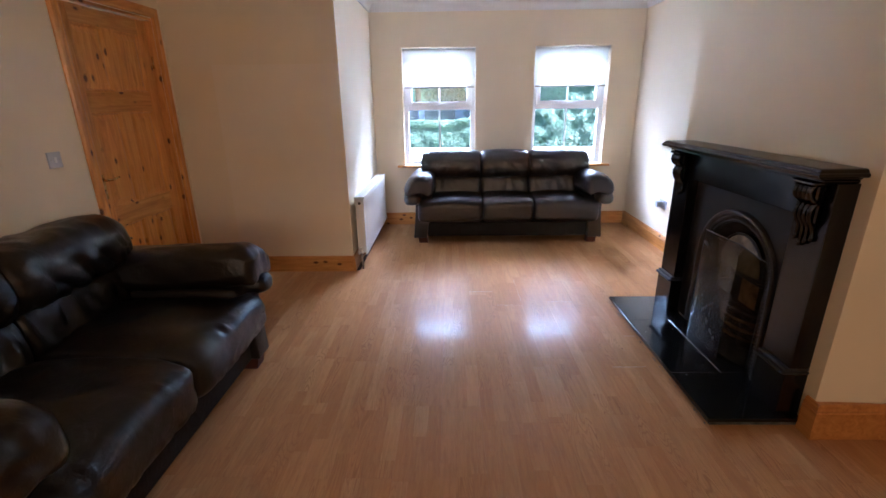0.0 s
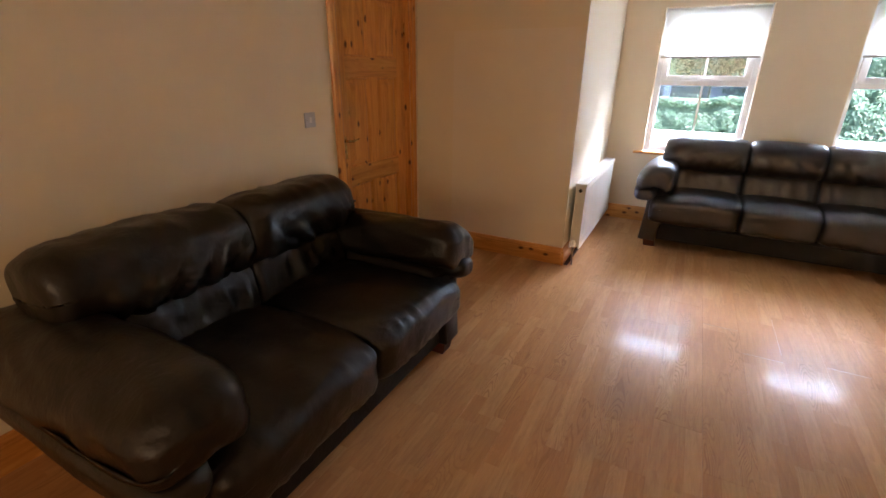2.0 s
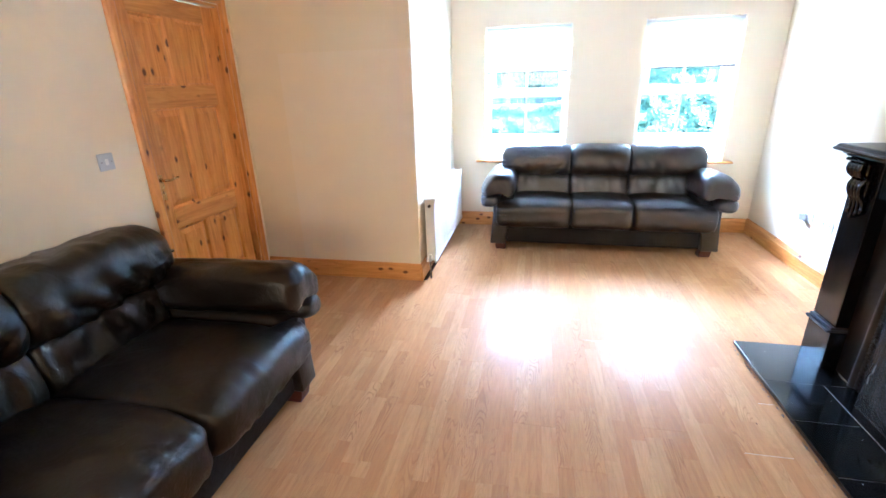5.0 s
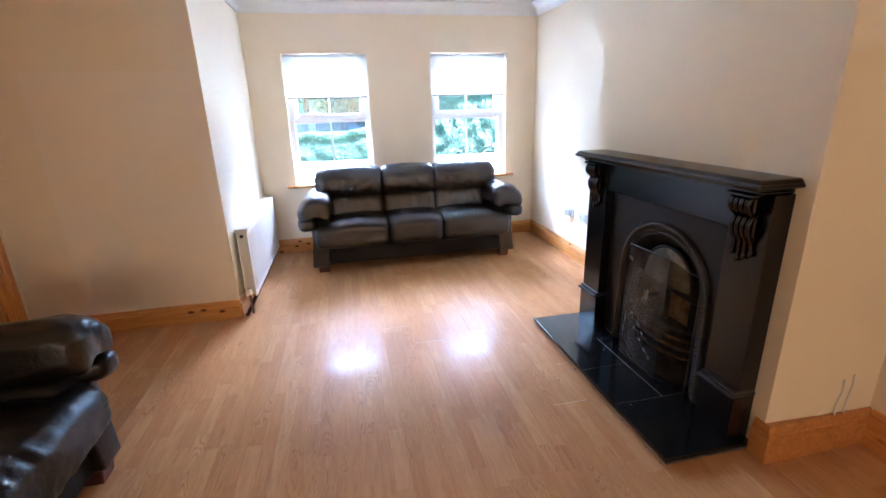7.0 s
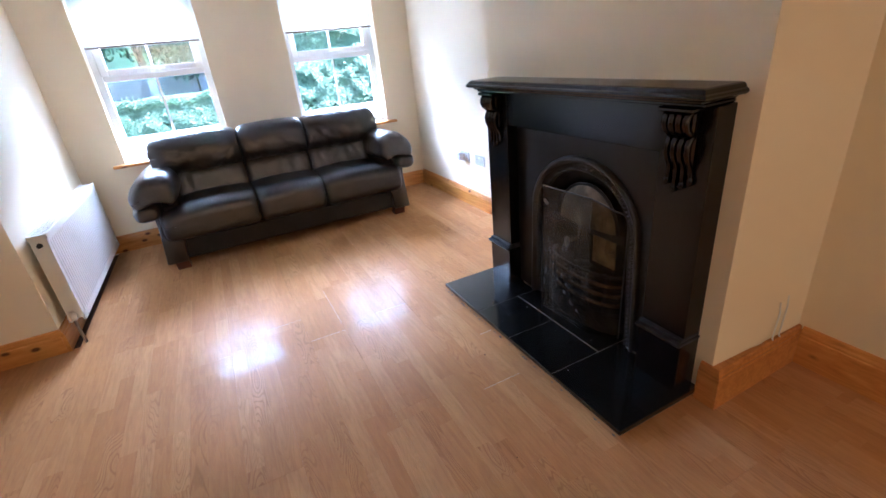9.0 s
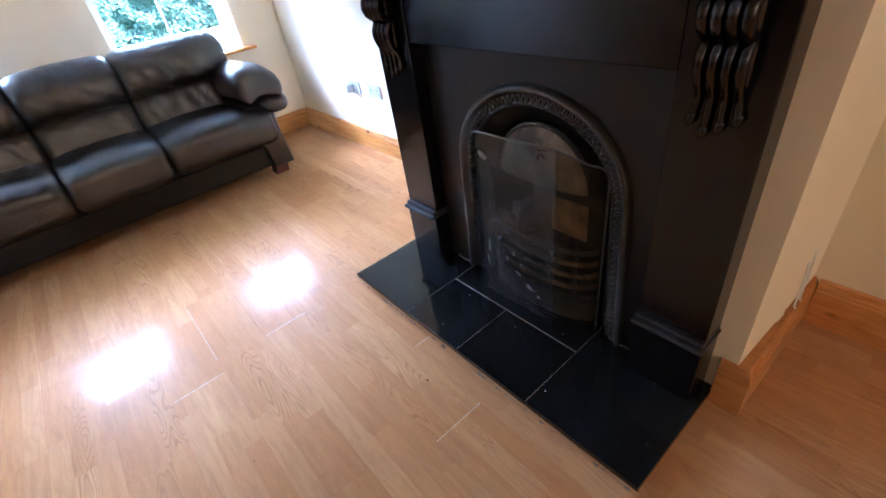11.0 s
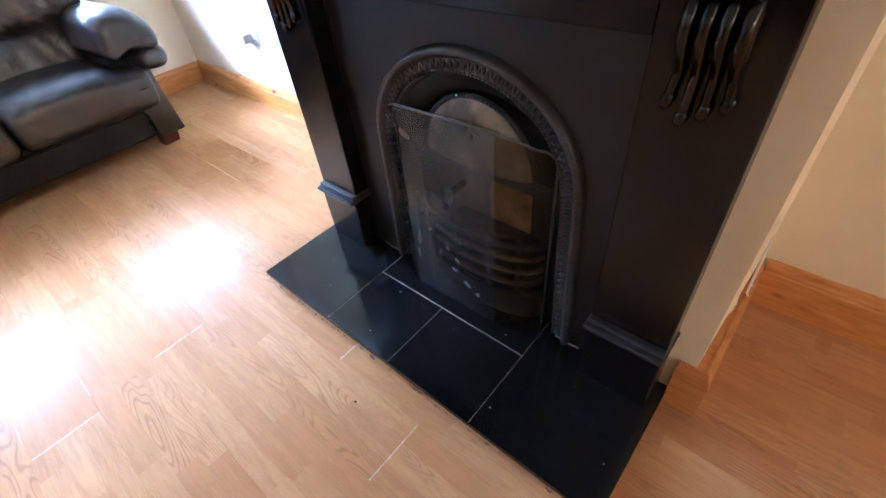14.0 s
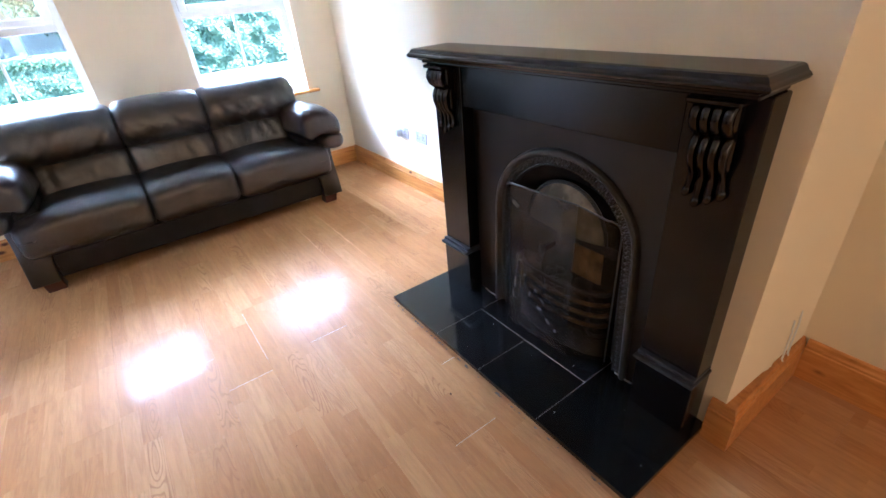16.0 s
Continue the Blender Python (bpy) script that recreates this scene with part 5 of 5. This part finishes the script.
def leaf_cloud(rnd, count, where, size):
    """Many small pointed leaves at places drawn from where(rnd)."""
    verts, faces = [], []
    for k in range(count):
        p, outward = where(rnd)
        s = size * (0.6 + 0.8 * rnd.random())
        n = (outward + Vector((rnd.uniform(-1, 1), rnd.uniform(-1, 1), rnd.uniform(-0.4, 1)))).normalized()
        a = n.orthogonal().normalized()
        a = (Matrix.Rotation(rnd.random() * 6.28, 3, n) @ a)
        b = n.cross(a)
        i = len(verts)
        verts += [p - a * s, p - b * s * 0.45 + n * s * 0.12, p + a * s, p + b * s * 0.45 + n * s * 0.12]
        faces.append((i, i + 1, i + 2, i + 3))
    me = bpy.data.meshes.new("leaves")
    me.from_pydata([tuple(v) for v in verts], [], faces)
    me.update()
    return me


def make_hedge(x0, x1, y0, y1, h, count, seed, label, size=0.052):
    rnd = random.Random(seed)
    hd = thing("hedge", pose((x0 + x1) / 2, (y0 + y1) / 2, G), label, "hedge", "roadside hedges")
    w, d = (x1 - x0) / 2, (y1 - y0) / 2

    def where(r):
        x = r.uniform(-w, w)
        top = h * (0.93 + 0.16 * noise.noise(Vector((x * 1.1 + seed, 0.3, 0))) + 0.07 * noise.noise(Vector((x * 4.5, seed, 0))))
        if r.random() < 0.7:
            z = top * r.random() ** 0.8
            y = -d * (0.9 + 0.25 * noise.noise(Vector((x * 2.2, z * 2.2, seed))) - 0.25 * (z / top) ** 2) - 0.05 + 0.12 * r.random()
            return Vector((x, y, z)), Vector((0, -1.0, 0.5)) * 1.6
        y = r.uniform(-d, d)
        return Vector((x, y, top * (1 - 0.15 * (y / d) ** 2) - 0.08 * r.random())), Vector((0, -0.3, 1))

    me = leaf_cloud(rnd, count, where, size)
    me.materials.append(LEAF)
    o = new("leaves", me)
    o.parent = hd
    o["kind"] = "stuff"
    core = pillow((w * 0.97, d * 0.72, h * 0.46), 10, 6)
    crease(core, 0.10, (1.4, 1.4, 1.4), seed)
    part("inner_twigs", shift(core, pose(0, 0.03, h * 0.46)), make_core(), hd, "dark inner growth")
    for k in range(int((x1 - x0) * 2)):
        x = -w + 0.25 + k * 0.5
        part("stem", tube([(x, 0, 0), (x + 0.05, -0.05, h * 0.3), (x + 0.02, -0.1, h * 0.6)], 0.02, 5, 0.008), BARK, hd, "woody stem")
    return hd


_core = []


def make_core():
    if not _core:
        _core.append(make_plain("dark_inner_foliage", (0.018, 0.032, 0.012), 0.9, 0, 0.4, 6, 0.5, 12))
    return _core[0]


make_hedge(-4.6, 2.1, 17.0, 18.0, 1.00, 42000, 3, "low leafy green hedge beyond the road", 0.038)
make_hedge(2.1, 7.5, 16.8, 18.6, 2.9, 42000, 4, "tall overgrown green hedge beyond the road", 0.060)


def make_tree(x, y, h, spread, seed, count=16000, low=1.9):
    rnd = random.Random(seed)
    t = thing("tree", pose(x, y, G - 0.02), "broad-leaved tree with drooping leafy branches beyond the hedge", "tree", "trees behind the hedge")
    trunk = tube([(0, 0, 0), (0.05, 0.02, h * 0.2), (-0.04, 0.05, h * 0.42), (0.03, 0, h * 0.75)], 0.19, 10, 0.05)
    limbs = []
    for k in range(11):
        a = rnd.random() * 6.28
        z0 = h * (0.22 + 0.45 * rnd.random())
        r = spread * (0.6 + 0.4 * rnd.random())
        end = (math.cos(a) * r, math.sin(a) * r, z0 + h * (0.05 + 0.25 * rnd.random()))
        merge(trunk, tube([(0, 0, z0), (end[0] * 0.4, end[1] * 0.4, z0 + (end[2] - z0) * 0.6), end], 0.06, 6, 0.015))
        limbs.append(Vector(end))
    part("trunk", trunk, BARK, t, "brown trunk with spreading limbs")
    clumps = []
    for e in limbs:
        for k in range(5):
            clumps.append((e + Vector((rnd.gauss(0, 0.5), rnd.gauss(0, 0.5), rnd.gauss(-0.1, 0.45))), 0.35 + 0.45 * rnd.random()))
    for k in range(24):
        a, r = rnd.random() * 6.28, spread * rnd.random() ** 0.5
        clumps.append((Vector((math.cos(a) * r, math.sin(a) * r, low + (h - low) * rnd.random() ** 0.8)), 0.4 + 0.5 * rnd.random()))

    def where(r):
        c, s = clumps[r.randrange(len(clumps))]
        d = Vector((r.gauss(0, 1), r.gauss(0, 1), r.gauss(0, 0.7))).normalized()
        return c + d * s * r.random() ** 0.4, d

    me = leaf_cloud(rnd, count, where, 0.10)
    me.materials.append(TREE_LEAF)
    o = new("crown", me)
    o.parent = t
    o["kind"] = "stuff"


for k, (x, y, h, sp) in enumerate(((-4.2, 20.2, 6.0, 2.2), (-1.2, 20.6, 6.6, 2.3), (1.6, 20.2, 6.2, 2.2), (0.2, 21.9, 6.4, 2.0), (4.6, 20.8, 7.0, 2.4), (7.6, 20.4, 6.6, 2.3), (-7.4, 21.5, 7.0, 2.6))):
    make_tree(x, y, h, sp, 40 + k)

# garden wall of grey blocks and boards behind the low hedge
gw = thing("garden_wall", pose(0, 19.3, G - 0.02), "grey block garden wall behind the hedge", "garden wall")
part("wall_core", box(0.35, 2.6, 0.03, 0.17, 0, 1.60), make_plain("grey_mortar", (0.16, 0.16, 0.16), 0.9), gw)
for r in range(8):
    for c in range(6):
        xa = 0.35 + c * 0.40 - (0.2 if r % 2 else 0.0)
        xb = xa + 0.39
        xa, xb = max(0.352, xa), min(2.598, xb)
        if xb - xa > 0.05:
            part("block", box(xa, xb, 0.0, 0.06, r * 0.20 + 0.004, r * 0.20 + 0.194, 0.005), BLOCK, gw)
fence = thing("board_fence", pose(0, 19.4, G - 0.02), "weathered dark board fence behind the hedge", "fence")
for k in range(46):
    xa = -6.6 + k * 0.15
    part("board", box(xa, xa + 0.142, 0, 0.02, 0, 1.60 + 0.02 * math.sin(k * 2.1)), FENCE, fence)
post = thing("gate_pier", pose(-0.95, 18.9, G - 0.02), "pale rendered gate pier behind the hedge", "gate pier")
part("pier", box(-0.11, 0.11, -0.11, 0.11, 0, 1.45, 0.01), BLOCK, post)
part("pier_cap", box(-0.15, 0.15, -0.15, 0.15, 1.45, 1.52, 0.012), BLOCK, post)
sg = thing("estate_sign", pose(-2.55, 18.7, G - 0.02), "small teal and white sign on a post among the trees", "sign")
part("sign_post", box(-0.03, 0.03, -0.03, 0.03, 0, 2.3), PAVING, sg)
part("sign_face", box(-0.25, 0.25, -0.05, -0.031, 1.65, 2.25, 0.004), PLASTIC, sg, "white sign face")
part("sign_band", boxes([(-0.22, 0.22, -0.054, -0.0505, 2.02, 2.20), (-0.18, 0.18, -0.054, -0.0505, 1.85, 1.90), (-0.18, 0.12, -0.054, -0.0505, 1.76, 1.80)]), SIGN, sg, "teal bars")

# distance
bd = bmesh.new()
pts = []
for k in range(81):
    x = -60 + 1.5 * k
    z = 7.5 + 2.2 * noise.noise(Vector((x * 0.12, 1.0, 0))) + 0.9 * noise.noise(Vector((x * 0.5, 4.0, 0)))
    pts.append((bd.verts.new((x, 52, G - 0.02)), bd.verts.new((x, 52, z))))
for a, b in zip(pts, pts[1:]):
    bd.faces.new((a[0], b[0], b[1], a[1]))
structure("backdrop", bd, make_plain("far_trees", (0.010, 0.030, 0.013), 0.95, 0, 0.6, 0.8, 0.0), "far line of trees")


# ---- floor: laminate planks ----
floor = thing("floor", pose(0, 0, 0), "three-strip oak laminate floor, glossy and scuffed, with some lifted joints", "floor")
floor["kind"] = "structure"
PW, PL = 0.194, 1.286
SEAM0 = 0.289
ENDS = {0: 4.055, 1: 3.798, 3: 3.858, 4: 2.981, 5: 3.334}
plank_meshes = {}


def plank_mesh(w, l):
    key = (round(w, 4), round(l, 4))
    if key not in plank_meshes:
        bm = bmesh.new()
        g, c = 0.00012, 0.00045
        low = [bm.verts.new(p) for p in ((g, g, -0.012), (w - g, g, -0.012), (w - g, l - g, -0.012), (g, l - g, -0.012))]
        mid = [bm.verts.new(p) for p in ((g, g, -0.0006), (w - g, g, -0.0006), (w - g, l - g, -0.0006), (g, l - g, -0.0006))]
        top = [bm.verts.new(p) for p in ((g + c, g + c, 0), (w - g - c, g + c, 0), (w - g - c, l - g - c, 0), (g + c, l - g - c, 0))]
        for a, b in ((low, mid), (mid, top)):
            for i in range(4):
                bm.faces.new((a[i], a[(i + 1) % 4], b[(i + 1) % 4], b[i]))
        bm.faces.new(top)
        me = bpy.data.meshes.new("plank")
        bm.to_mesh(me)
        bm.free()
        me.materials.append(LAMINATE)
        plank_meshes[key] = me
    return plank_meshes[key]


rnd = random.Random(77)
k0 = int(math.floor((XL - SEAM0) / PW))
k1 = int(math.ceil((XR - SEAM0) / PW))
for k in range(k0, k1):
    xa, xb = max(XL, SEAM0 + k * PW), min(XR, SEAM0 + (k + 1) * PW)
    if xb - xa < 0.01:
        continue
    ymax = YN if (xa + xb) / 2 < XN else YW
    end = ENDS.get(k, YB + ((k * 0.43) % PL) + 0.08 * rnd.random())
    while end > YB:
        end -= PL
    y = end
    while y < ymax:
        a, b = max(YB, y), min(ymax, y + PL)
        if b - a > 0.012:
            o = new("plank", plank_mesh(xb - xa, b - a))
            o.parent = floor
            o.location = (xa, a, 0)
        y += PL
seams = [(0.871, 1.065, 3.858, 0), (0.289, 0.483, 4.055, 0), (0.483, 0.677, 3.798, 0), (1.065, 1.259, 2.981, 0), (1.259, 1.336, 3.334, 0)]
for x0, x1, y, q in seams:
    part("worn_joint", box(x0 + 0.004, x1 - 0.004, y - 0.0015, y + 0.0015, -0.0015, 0.0003), SEAM, floor, "pale lifted edge of a joint")
part("worn_joint", box(0.6761, 0.6779, 3.88, 4.32, -0.0015, 0.0003), SEAM, floor, "pale lifted edge of a joint")
# a dark chip and a few scuffs in the boards before the hearth
DARK_CHIP = make_plain("dark_chip", (0.05, 0.025, 0.012), 0.8, 0, 0.2, 10, 0.0)
rr = random.Random(31)
for x, y, r in ((1.196, 3.180, 0.0045), (0.30, 2.05, 0.003), (0.98, 2.62, 0.0022), (-0.25, 3.10, 0.0025), (0.62, 3.35, 0.002), (-0.10, 1.90, 0.0025)):
    bm = bmesh.new()
    ring = [bm.verts.new((x + r * (0.6 + 0.6 * rr.random()) * math.cos(t), y + r * (0.9 + 0.7 * rr.random()) * math.sin(t), 0.0004)) for t in [2 * math.pi * q / 9 for q in range(9)]]
    bm.faces.new(ring)
    part("chip", bm, DARK_CHIP, floor, "small dark chip in the floor")
